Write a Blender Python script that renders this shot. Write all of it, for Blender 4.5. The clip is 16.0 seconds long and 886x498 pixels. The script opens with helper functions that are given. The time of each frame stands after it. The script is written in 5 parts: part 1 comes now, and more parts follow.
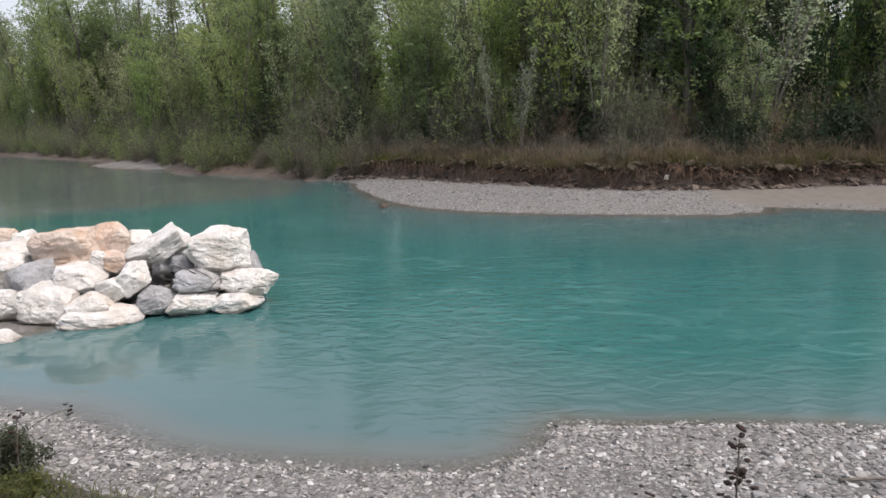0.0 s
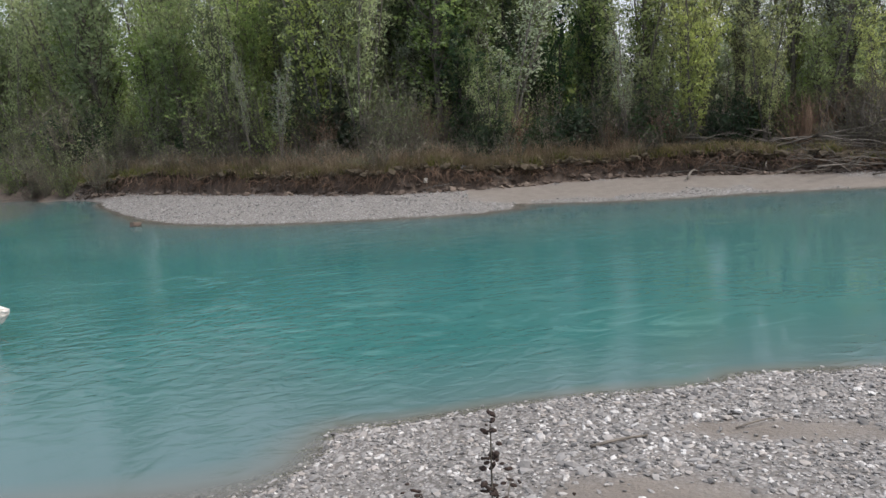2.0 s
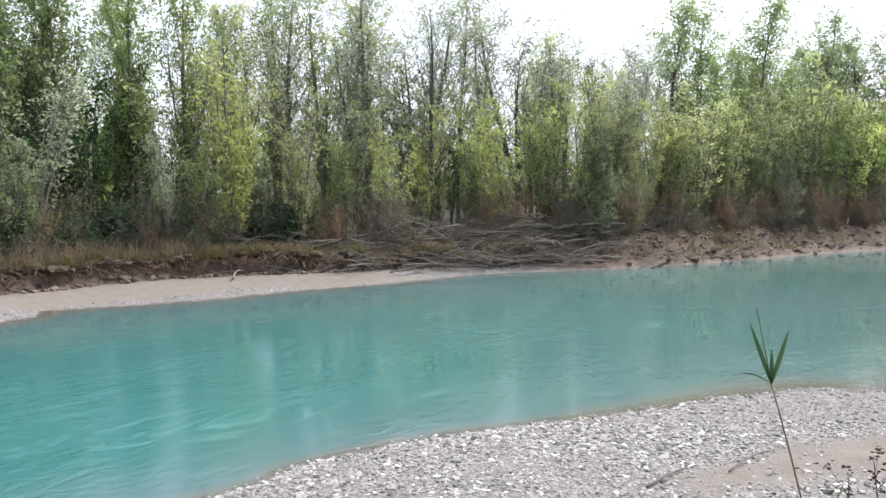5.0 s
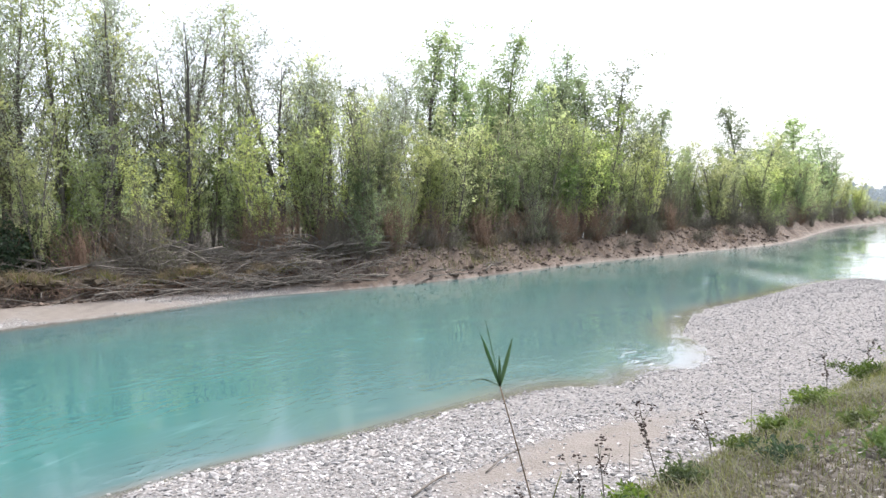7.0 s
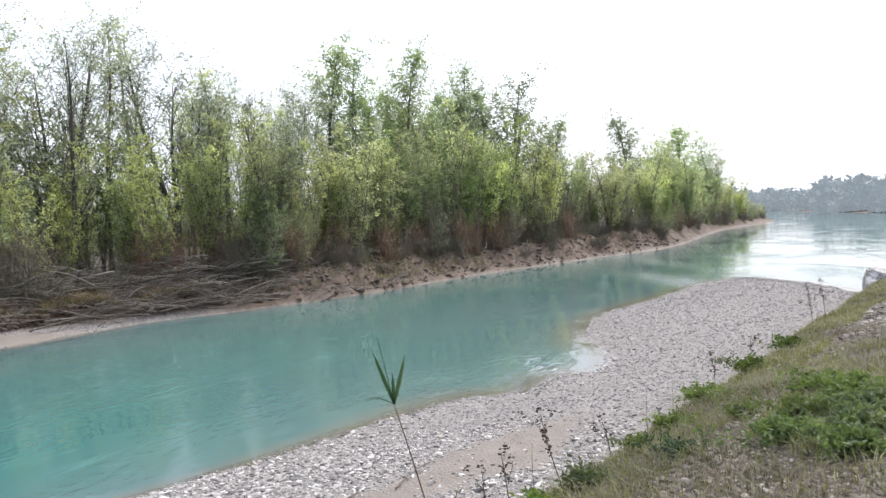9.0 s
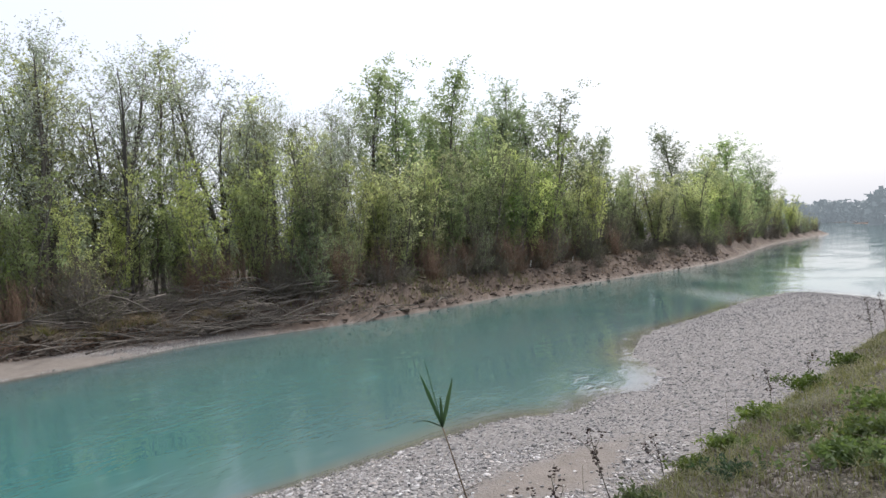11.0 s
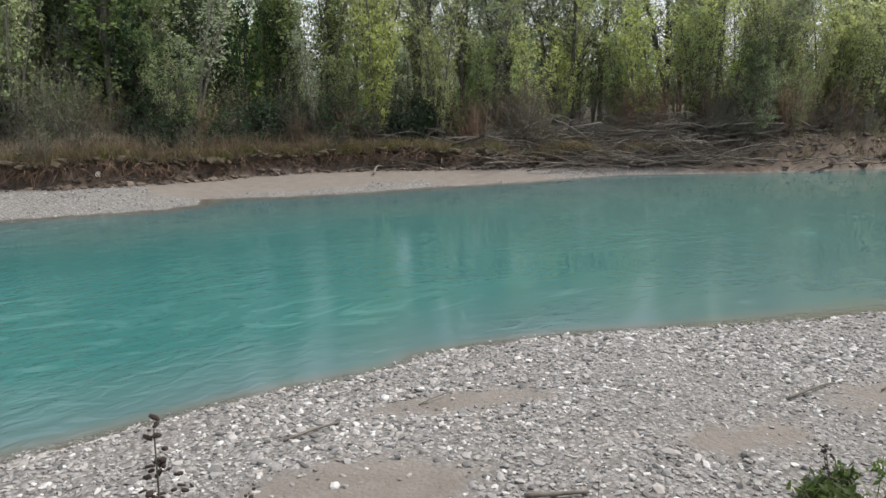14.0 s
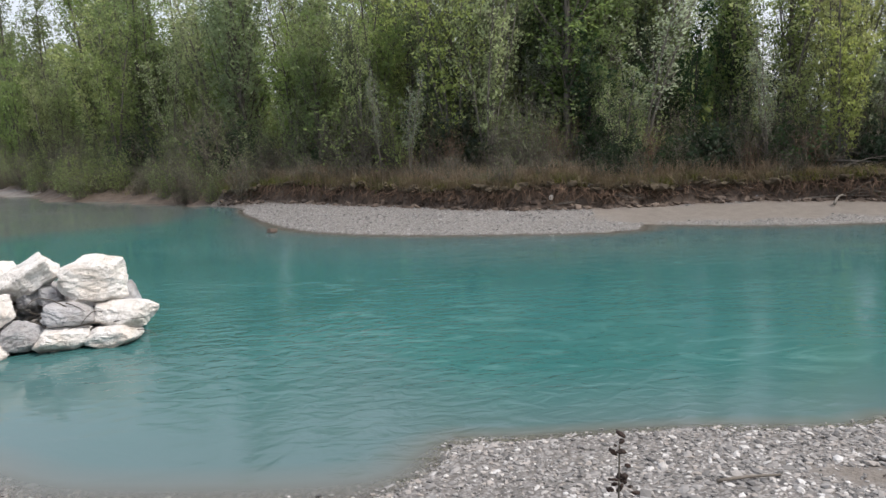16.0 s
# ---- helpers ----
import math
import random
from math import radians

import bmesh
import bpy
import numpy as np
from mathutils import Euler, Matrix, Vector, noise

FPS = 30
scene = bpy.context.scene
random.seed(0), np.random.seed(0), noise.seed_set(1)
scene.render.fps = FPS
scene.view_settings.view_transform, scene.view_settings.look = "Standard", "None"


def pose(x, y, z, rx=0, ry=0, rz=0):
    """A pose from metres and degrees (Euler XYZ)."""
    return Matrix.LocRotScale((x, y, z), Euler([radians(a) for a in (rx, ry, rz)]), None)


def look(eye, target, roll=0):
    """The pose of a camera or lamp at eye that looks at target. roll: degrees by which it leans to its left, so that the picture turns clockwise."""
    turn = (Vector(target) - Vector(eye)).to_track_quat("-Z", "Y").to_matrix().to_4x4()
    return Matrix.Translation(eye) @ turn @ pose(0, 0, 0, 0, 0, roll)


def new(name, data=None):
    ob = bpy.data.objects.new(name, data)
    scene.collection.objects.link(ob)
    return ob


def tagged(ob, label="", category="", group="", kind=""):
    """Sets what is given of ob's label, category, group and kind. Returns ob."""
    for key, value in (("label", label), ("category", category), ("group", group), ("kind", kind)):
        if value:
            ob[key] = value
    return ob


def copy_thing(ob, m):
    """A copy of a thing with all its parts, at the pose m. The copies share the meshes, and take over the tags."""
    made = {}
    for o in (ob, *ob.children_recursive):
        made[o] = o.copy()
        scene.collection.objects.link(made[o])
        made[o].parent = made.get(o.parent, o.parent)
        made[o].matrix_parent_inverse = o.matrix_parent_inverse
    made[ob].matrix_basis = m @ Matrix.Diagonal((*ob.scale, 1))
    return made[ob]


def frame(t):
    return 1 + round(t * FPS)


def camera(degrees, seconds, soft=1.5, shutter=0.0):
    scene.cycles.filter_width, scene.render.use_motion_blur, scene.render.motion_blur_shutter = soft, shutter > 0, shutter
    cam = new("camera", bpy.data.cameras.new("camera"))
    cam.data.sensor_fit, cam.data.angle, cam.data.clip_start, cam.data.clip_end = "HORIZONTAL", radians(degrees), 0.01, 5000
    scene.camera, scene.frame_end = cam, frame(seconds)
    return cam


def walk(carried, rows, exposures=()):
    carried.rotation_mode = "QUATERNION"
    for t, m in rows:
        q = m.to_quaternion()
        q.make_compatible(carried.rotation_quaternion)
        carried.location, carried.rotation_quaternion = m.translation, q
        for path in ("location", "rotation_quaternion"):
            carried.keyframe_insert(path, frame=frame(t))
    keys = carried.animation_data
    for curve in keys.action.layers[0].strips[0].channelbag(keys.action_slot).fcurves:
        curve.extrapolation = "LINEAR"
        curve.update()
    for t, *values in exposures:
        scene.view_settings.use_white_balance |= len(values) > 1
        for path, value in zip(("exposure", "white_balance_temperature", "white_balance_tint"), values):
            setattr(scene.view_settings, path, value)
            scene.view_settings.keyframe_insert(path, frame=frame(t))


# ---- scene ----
cam = camera(62.1, 16.0)
PATH = [
    (0, (0.209, -0.218, 4.571), (0.08, 1.742, 4.19), -2.4),
    (0.5, (0.229, -0.178, 4.561), (0.252, 1.778, 4.144), -2.2),
    (1, (0.262, -0.15, 4.546), (0.446, 1.796, 4.126), -2.7),
    (1.5, (0.286, -0.149, 4.542), (0.63, 1.777, 4.127), -2.6),
    (2, (0.315, -0.138, 4.532), (0.799, 1.764, 4.143), -3.2),
    (2.5, (0.344, -0.132, 4.521), (0.987, 1.727, 4.159), -2.6),
    (3, (0.374, -0.121, 4.519), (1.187, 1.678, 4.199), -2.5),
    (3.5, (0.39, -0.125, 4.522), (1.421, 1.568, 4.255), -1.9),
    (4, (0.392, -0.146, 4.527), (1.622, 1.417, 4.318), -1.2),
    (6.3, (0.336, -0.315, 4.559), (2.084, 0.648, 4.427), -0.2),
    (6.5, (0.34, -0.326, 4.559), (2.122, 0.574, 4.436), -0.3),
    (7, (0.35, -0.342, 4.558), (2.186, 0.444, 4.448), -0.8),
    (7.5, (0.36, -0.373, 4.563), (2.231, 0.327, 4.466), -1.2),
    (8, (0.337, -0.371, 4.566), (2.242, 0.232, 4.477), -1.4),
    (8.5, (0.355, -0.403, 4.57), (2.272, 0.161, 4.479), -2.3),
    (8.7, (0.364, -0.409, 4.571), (2.285, 0.139, 4.481), -2.4),
    (10.8, (0.401, -0.407, 4.583), (2.313, 0.181, 4.581), -4.0),
    (11, (0.393, -0.396, 4.58), (2.282, 0.26, 4.557), -3.6),
    (11.5, (0.367, -0.37, 4.573), (2.173, 0.486, 4.502), -2.2),
    (12, (0.383, -0.351, 4.555), (2.116, 0.631, 4.379), -2.2),
    (12.5, (0.421, -0.317, 4.535), (2.084, 0.752, 4.23), -1.5),
    (13, (0.441, -0.262, 4.514), (1.993, 0.928, 4.096), -1.1),
    (13.5, (0.424, -0.234, 4.516), (1.827, 1.129, 4.101), -0.8),
    (14, (0.406, -0.179, 4.505), (1.614, 1.356, 4.079), -0.3),
    (14.5, (0.374, -0.131, 4.5), (1.302, 1.587, 4.068), -0.0),
    (15, (0.332, -0.118, 4.499), (0.949, 1.746, 4.116), -0.3),
    (15.5, (0.296, -0.135, 4.517), (0.675, 1.796, 4.159), -1.2),
    (16, (0.26, -0.16, 4.528), (0.424, 1.806, 4.197), -2.4),
]
EXPOSURES = [(0, -0.16, 6280, 14), (1.5, -0.12, 6230, 13), (2.5, 0.0, 6180, 11), (4, 0.34, 6120, 11), (6.5, 0.88, 6120, 13), (8, 0.72, 6120, 13), (9.8, 0.3, 6150, 13), (11, 0.06, 6170, 13), (11.5, 0.42, 6220, 12), (12, 0.6, 6270, 12), (12.5, 0.70, 6330, 13), (13, 0.45, 6330, 10), (13.5, 0.20, 6350, 8), (14.5, 0.04, 6330, 10), (16, -0.05, 6300, 12)]
walk(cam, [(t, look(eye, target, roll)) for t, eye, target, roll in PATH], EXPOSURES)

# ---------------------------------------------------------------- light
SUN_DIR = Vector((0.50, -0.26, 0.83)).normalized()
world = bpy.data.worlds.new("world")
scene.world = world
world.use_nodes = True
wt = world.node_tree
wt.nodes.clear()
w_out = wt.nodes.new("ShaderNodeOutputWorld")
w_sky = wt.nodes.new("ShaderNodeTexSky")
w_sky.sky_type = "NISHITA"
w_sky.sun_disc = False
w_sky.sun_elevation = math.asin(SUN_DIR.z)
w_sky.sun_rotation = math.atan2(SUN_DIR.x, SUN_DIR.y)
w_sky.dust_density = 6.0
w_sky.air_density = 1.0
w_sky.ozone_density = 1.0
w_bg = wt.nodes.new("ShaderNodeBackground")
w_bg.inputs["Strength"].default_value = 0.08
w_veil = wt.nodes.new("ShaderNodeBackground")      # thin high cloud over the whole sky
w_veil.inputs["Color"].default_value = (0.93, 0.95, 0.98, 1)
w_veil.inputs["Strength"].default_value = 0.80
w_mix = wt.nodes.new("ShaderNodeAddShader")
wt.links.new(w_sky.outputs[0], w_bg.inputs["Color"])
wt.links.new(w_bg.outputs[0], w_mix.inputs[0])
wt.links.new(w_veil.outputs[0], w_mix.inputs[1])
wt.links.new(w_mix.outputs[0], w_out.inputs["Surface"])

sun = new("sun", bpy.data.lights.new("sun", "SUN"))
sun.data.energy = 2.9
sun.data.angle = radians(5)
sun.data.color = (1.0, 0.93, 0.84)
sun.matrix_world = look((0, 0, 60), Vector((0, 0, 60)) - SUN_DIR)


# ---------------------------------------------------------------- materials
class Nodes:
    """A small writer of node trees."""

    def __init__(self, name):
        self.m = bpy.data.materials.new(name)
        self.m.use_nodes = True
        self.t = self.m.node_tree
        self.t.nodes.clear()
        self.out = self.t.nodes.new("ShaderNodeOutputMaterial")

    def add(self, kind, props=None, **ins):
        n = self.t.nodes.new("ShaderNode" + kind)
        for k, v in (props or {}).items():
            setattr(n, k, v)
        for k, v in ins.items():
            self.set(n, k.replace("_", " "), v)
        return n

    def set(self, n, key, v):
        s = n.inputs[int(key)] if key.strip().isdigit() else n.inputs[key]
        if hasattr(v, "is_linked") or isinstance(v, bpy.types.NodeSocket):
            self.t.links.new(v, s)
        else:
            s.default_value = v

    def coord(self, which="Object"):
        return self.add("TexCoord").outputs[which]

    def scaled(self, vec, scale):
        n = self.add("Mapping")
        self.t.links.new(vec, n.inputs["Vector"])
        n.inputs["Scale"].default_value = scale
        return n.outputs[0]

    def noise(self, vec, scale, detail=4.0, rough=0.55, distort=0.0):
        return self.add("TexNoise", Vector=vec, Scale=scale, Detail=detail, Roughness=rough, Distortion=distort).outputs["Fac"]

    def ramp(self, fac, *stops):
        n = self.add("ValToRGB")
        el = n.color_ramp.elements
        while len(el) < len(stops):
            el.new(0.5)
        for e, (p, c) in zip(el, stops):
            e.position = p
            e.color = (*c, 1) if len(c) == 3 else c
        self.t.links.new(fac, n.inputs["Fac"])
        return n.outputs["Color"]

    def mix(self, fac, a, b, blend="MIX"):
        n = self.add("MixRGB", {"blend_type": blend})
        for s, v in zip(("Fac", "Color1", "Color2"), (fac, a, b)):
            if isinstance(v, tuple) and len(v) == 3:
                v = (*v, 1)
            self.set(n, s, v)
        return n.outputs[0]

    def math(self, op, a, b=0.0, clamp=False):
        n = self.add("Math", {"operation": op, "use_clamp": clamp})
        self.set(n, "0", a)
        self.set(n, "1", b)
        return n.outputs[0]

    def bump(self, height, strength=0.4, distance=0.02, normal=None):
        n = self.add("Bump", Height=height, Strength=strength, Distance=distance)
        if normal is not None:
            self.t.links.new(normal, n.inputs["Normal"])
        return n.outputs[0]

    def surface(self, color, rough=0.8, normal=None, **more):
        p = self.add("BsdfPrincipled", Roughness=rough)
        self.set(p, "Base Color", (*color, 1) if isinstance(color, tuple) and len(color) == 3 else color)
        if normal is not None:
            self.t.links.new(normal, p.inputs["Normal"])
        for k, v in more.items():
            self.set(p, k.replace("_", " "), v)
        return p.outputs[0]

    def done(self, shader):
        self.t.links.new(shader, self.out.inputs["Surface"])
        return self.m


def ground_material():
    """Pebble and sand on the flats, soil and litter on the banks, by the sheet's own cover weights."""
    n = Nodes("ground_cover")
    co = n.coord()
    sand = n.ramp(n.noise(co, 2.2, 6), (0.3, (0.138, 0.124, 0.109)), (0.7, (0.190, 0.173, 0.154)))
    sand = n.mix(n.math("MULTIPLY", n.noise(co, 60, 2), 0.35), sand, (0.20, 0.16, 0.125))
    cell = n.add("TexVoronoi", {"feature": "F1"}, Vector=co, Scale=16.0)
    peb = n.ramp(cell.outputs["Color"], (0.05, (0.145, 0.139, 0.132)), (0.45, (0.215, 0.207, 0.198)), (0.9, (0.31, 0.30, 0.29)))
    gap = n.ramp(cell.outputs["Distance"], (0.25, (1, 1, 1)), (0.75, (0.52, 0.49, 0.46)))
    peb = n.mix(0.85, peb, gap, "MULTIPLY")
    soil = n.ramp(n.noise(co, 1.3, 8, 0.7), (0.3, (0.042, 0.030, 0.022)), (0.55, (0.105, 0.078, 0.059)), (0.75, (0.200, 0.158, 0.122)))
    litter = n.ramp(n.noise(co, 3.5, 8, 0.7), (0.3, (0.022, 0.022, 0.011)), (0.5, (0.046, 0.041, 0.024)), (0.75, (0.084, 0.070, 0.046)))
    w = n.add("Attribute", {"attribute_name": "cover"})
    sep = n.add("SeparateColor", Color=w.outputs["Color"])
    col = n.mix(sep.outputs[0], peb, sand)
    col = n.mix(sep.outputs[1], col, soil)
    col = n.mix(sep.outputs[2], col, litter)
    wet = n.add("Attribute", {"attribute_name": "wet"}).outputs["Fac"]
    col = n.mix(n.math("MULTIPLY", wet, 0.14), col, (0.10, 0.085, 0.065))
    rough = n.math("SUBTRACT", 0.92, n.math("MULTIPLY", wet, 0.35))
    hgt = n.math("ADD", n.math("MULTIPLY", cell.outputs["Distance"], -0.6), n.noise(co, 9, 8, 0.7))
    return n.done(n.surface(col, rough, n.bump(hgt, 0.6, 0.05)))


def water_material():
    """Milky turquoise river: a turbid body, silty over the shallows, under a gloss that ripples in patches."""
    n = Nodes("river_water")
    co = n.coord()
    flow = n.add("Mapping")
    n.t.links.new(co, flow.inputs["Vector"])
    flow.inputs["Rotation"].default_value = (0, 0, radians(14))
    flow.inputs["Scale"].default_value = (0.7, 1.2, 1)
    f = flow.outputs[0]
    patch = n.ramp(n.noise(f, 0.16, 3, 0.5, 0.8), (0.46, (0.03, 0.03, 0.03)), (0.66, (0.55, 0.55, 0.55)))
    riffle = n.math("MULTIPLY", n.add("Attribute", {"attribute_name": "riffle"}).outputs["Fac"], 1.7)
    chop = n.add("Attribute", {"attribute_name": "chop"}).outputs["Fac"]
    fine = n.noise(f, 2.7, 3, 0.5, 0.6)
    mid = n.noise(f, 0.6, 2, 0.5, 0.9)
    amount = n.math("MAXIMUM", n.math("MAXIMUM", patch, riffle), chop)
    hgt = n.math("ADD", n.math("MULTIPLY", n.math("MULTIPLY", fine, amount), 1.1), n.math("MULTIPLY", mid, 0.34))
    nor = n.bump(hgt, 0.23, 0.25)
    depth = n.add("Attribute", {"attribute_name": "depth"}).outputs["Fac"]
    body = n.ramp(n.noise(f, 0.10, 4, 0.6, 1.2), (0.3, (0.030, 0.116, 0.112)), (0.7, (0.043, 0.145, 0.140)))
    east = n.add("MapRange", {"clamp": True})
    n.t.links.new(n.add("SeparateXYZ", Vector=co).outputs["X"], east.inputs["Value"])
    for k, v in (("From Min", 6.0), ("From Max", 30.0), ("To Min", 0.0), ("To Max", 0.72)):
        east.inputs[k].default_value = v
    body = n.mix(east.outputs["Result"], body, (0.094, 0.155, 0.136))      # greyer downstream: silt, plus sky reflection and glare put into the colour
    swirl = n.ramp(n.noise(n.scaled(f, (1, 1.7, 1)), 0.40, 6, 0.66, 2.6), (0.53, (0, 0, 0)), (0.70, (1, 1, 1)))
    body = n.mix(n.math("MULTIPLY", swirl, n.math("MULTIPLY", n.ramp(n.noise(co, 0.09, 2), (0.42, (0, 0, 0)), (0.58, (1, 1, 1))), 0.55)), body, (0.140, 0.290, 0.275))
    # blue-grey over the shallows: silty water with sky reflection mixed into its colour
    grey = n.mix(n.ramp(depth, (0.10, (0, 0, 0)), (0.45, (1, 1, 1))), (0.078, 0.132, 0.135), body)
    silt = n.mix(n.ramp(depth, (0.03, (0, 0, 0)), (0.13, (1, 1, 1))), (0.138, 0.124, 0.104), grey)
    foam = n.ramp(n.noise(n.scaled(f, (1, 2.2, 1)), 1.6, 6, 0.7, 1.0), (0.52, (0, 0, 0)), (0.62, (1, 1, 1)))
    silt = n.mix(n.math("MULTIPLY", foam, n.math("MULTIPLY", riffle, 0.3), True), silt, (0.55, 0.58, 0.56))
    thick = n.surface(silt, 0.03, nor, IOR=1.333)
    clear = n.add("BsdfTransparent", Color=(0.93, 0.95, 0.92, 1)).outputs[0]
    gloss = n.add("BsdfGlossy", Roughness=0.05, Normal=nor).outputs[0]
    fr = n.add("Fresnel", IOR=1.333, Normal=nor).outputs[0]
    thin = n.add("MixShader")
    for k, v in enumerate((fr, clear, gloss)):
        n.t.links.new(v, thin.inputs[k])
    full = n.add("MixShader")
    for k, v in enumerate((n.ramp(depth, (0.01, (0, 0, 0)), (0.085, (1, 1, 1))), thin.outputs[0], thick)):
        n.t.links.new(v, full.inputs[k])
    return n.done(full.outputs[0])


def rock_material(name, dark, pale, stain, amount):
    n = Nodes(name)
    co = n.coord()
    rnd = n.add("ObjectInfo").outputs["Random"]
    shift = n.add("VectorMath", {"operation": "ADD"})
    n.t.links.new(co, shift.inputs[0])
    n.t.links.new(n.math("MULTIPLY", rnd, 37.0), shift.inputs[1])
    v = shift.outputs[0]
    base = n.ramp(n.noise(v, 2.0, 8, 0.62), (0.28, dark), (0.62, pale))
    spot = n.ramp(n.noise(v, 1.1, 5, 0.6, 0.5), (0.5, (0, 0, 0)), (0.68, (1, 1, 1)))
    base = n.mix(n.math("MULTIPLY", spot, amount), base, stain)
    seam = n.noise(n.scaled(v, (0.8, 0.8, 2.6)), 1.8, 6, 0.6, 1.5)
    vein = n.ramp(seam, (0.46, (1, 1, 1)), (0.495, (0.55, 0.50, 0.45)), (0.53, (1, 1, 1)))
    base = n.mix(0.22, base, vein, "MULTIPLY")
    pit = n.ramp(n.noise(v, 11, 6, 0.7), (0.30, (0.5, 0.47, 0.44)), (0.45, (1, 1, 1)))
    base = n.mix(0.3, base, pit, "MULTIPLY")
    up = n.add("SeparateXYZ", Vector=n.add("NewGeometry").outputs["Position"]).outputs["Z"]
    tide = n.math("ADD", up, n.math("MULTIPLY", n.noise(v, 3, 4), 0.22))
    base = n.mix(n.ramp(tide, (0.13, (1, 1, 1)), (0.24, (0, 0, 0))), base, n.mix(0.6, base, (0.13, 0.10, 0.07)))      # silt left by the river
    hgt = n.math("ADD", n.noise(v, 4, 10, 0.72), n.math("MULTIPLY", seam, 0.6))
    return n.done(n.surface(base, 0.88, n.bump(hgt, 1.0, 0.12)))


def leaf_material(name, dark, pale, glow=1.5, spray=1.1):
    """Thin leaves: the tone differs from tree to tree, from spray to spray and from leaf to leaf."""
    n = Nodes(name)
    isl = n.add("NewGeometry").outputs["Random Per Island"]
    rnd = n.add("ObjectInfo").outputs["Random"]
    tone = n.noise(n.coord(), spray, 3, 0.6)
    fac = n.math("ADD", n.math("MULTIPLY", isl, 0.45), n.math("SUBTRACT", n.math("MULTIPLY", tone, 1.7), 0.55), True)
    col = n.ramp(fac, (0.0, dark), (1.0, pale))
    hue = n.add("HueSaturation", Color=col)
    n.t.links.new(n.math("ADD", n.math("MULTIPLY", rnd, 0.026), 0.481), hue.inputs["Hue"])
    n.t.links.new(n.math("ADD", n.math("MULTIPLY", n.math("FRACT", n.math("MULTIPLY", rnd, 3.7)), 0.55), 0.72), hue.inputs["Value"])
    n.t.links.new(n.math("ADD", n.math("MULTIPLY", n.math("FRACT", n.math("MULTIPLY", rnd, 7.3)), 0.35), 0.8), hue.inputs["Saturation"])
    a = n.surface(hue.outputs[0], 0.6)
    thin = n.add("HueSaturation", Color=hue.outputs[0], Hue=0.49, Saturation=1.1, Value=glow)
    b = n.add("BsdfTranslucent", Color=thin.outputs[0]).outputs[0]
    m = n.add("MixShader", Fac=0.5)
    n.t.links.new(a, m.inputs[1])
    n.t.links.new(b, m.inputs[2])
    return n.done(m.outputs[0])


def bark_material(name, dark, pale, scale=5.0):
    n = Nodes(name)
    co = n.coord()
    rnd = n.add("NewGeometry").outputs["Random Per Island"]
    c = n.ramp(n.noise(n.scaled(co, (1, 1, 0.25)), scale, 8, 0.7), (0.3, dark), (0.7, pale))
    c = n.mix(n.math("MULTIPLY", rnd, 0.4), c, tuple(0.55 * v for v in pale))
    return n.done(n.surface(c, 0.9, n.bump(n.noise(n.scaled(co, (1, 1, 0.3)), scale * 4, 6, 0.7), 0.5, 0.02)))


def island_material(name, stops, rough=0.85, grain=14.0):
    n = Nodes(name)
    c = n.ramp(n.add("NewGeometry").outputs["Random Per Island"], *stops)
    co = n.coord()
    c = n.mix(n.math("MULTIPLY", n.noise(co, grain, 5, 0.65), 0.5), c, tuple(0.5 * v for v in stops[0][1]))
    return n.done(n.surface(c, rough, n.bump(n.noise(co, grain * 4, 4), 0.3, 0.004)))


M_GROUND = ground_material()
M_WATER = water_material()
M_ROCK_WHITE = rock_material("pale_limestone", (0.58, 0.54, 0.485), (0.88, 0.855, 0.82), (0.60, 0.47, 0.35), 0.45)
M_ROCK_GREY = rock_material("grey_limestone", (0.25, 0.25, 0.255), (0.52, 0.52, 0.53), (0.33, 0.28, 0.23), 0.5)
M_ROCK_ORANGE = rock_material("rusty_limestone", (0.50, 0.37, 0.29), (0.78, 0.67, 0.58), (0.64, 0.38, 0.22), 0.75)
M_PEBBLE = island_material("river_pebbles", ((0.0, (0.085, 0.084, 0.083)), (0.2, (0.22, 0.213, 0.205)), (0.6, (0.385, 0.373, 0.358)), (0.8, (0.38, 0.345, 0.31)), (1.0, (0.70, 0.69, 0.675))))
M_SILTY = island_material("silty_pebbles", ((0.0, (0.145, 0.144, 0.143)), (0.3, (0.180, 0.179, 0.178)), (0.8, (0.208, 0.207, 0.205)), (1.0, (0.28, 0.278, 0.275))))
M_BAR = island_material("bar_pebbles", ((0.0, (0.18, 0.177, 0.17)), (0.5, (0.28, 0.275, 0.263)), (1.0, (0.42, 0.41, 0.40))))
M_BANK_STONE = island_material("bank_stones", ((0.0, (0.060, 0.050, 0.040)), (0.5, (0.150, 0.130, 0.107)), (0.85, (0.25, 0.225, 0.195)), (1.0, (0.42, 0.40, 0.37))))
M_LEAF_GREEN = leaf_material("poplar_leaves", (0.085, 0.125, 0.048), (0.235, 0.305, 0.125), 1.75)
M_LEAF_YOUNG = leaf_material("young_leaves", (0.172, 0.212, 0.084), (0.370, 0.428, 0.196), 1.95)
M_LEAF_SILVER = leaf_material("silvery_leaves", (0.158, 0.192, 0.132), (0.315, 0.358, 0.260), 1.75)
M_LEAF_FRESH = leaf_material("light_leaves", (0.120, 0.168, 0.085), (0.280, 0.350, 0.180), 1.85)
M_LEAF_DULL = leaf_material("dull_leaves", (0.070, 0.085, 0.045), (0.18, 0.20, 0.115))
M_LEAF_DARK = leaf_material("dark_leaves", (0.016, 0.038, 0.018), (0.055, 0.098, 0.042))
M_LEAF_DRY = leaf_material("dry_buds", (0.07, 0.05, 0.024), (0.16, 0.12, 0.06))
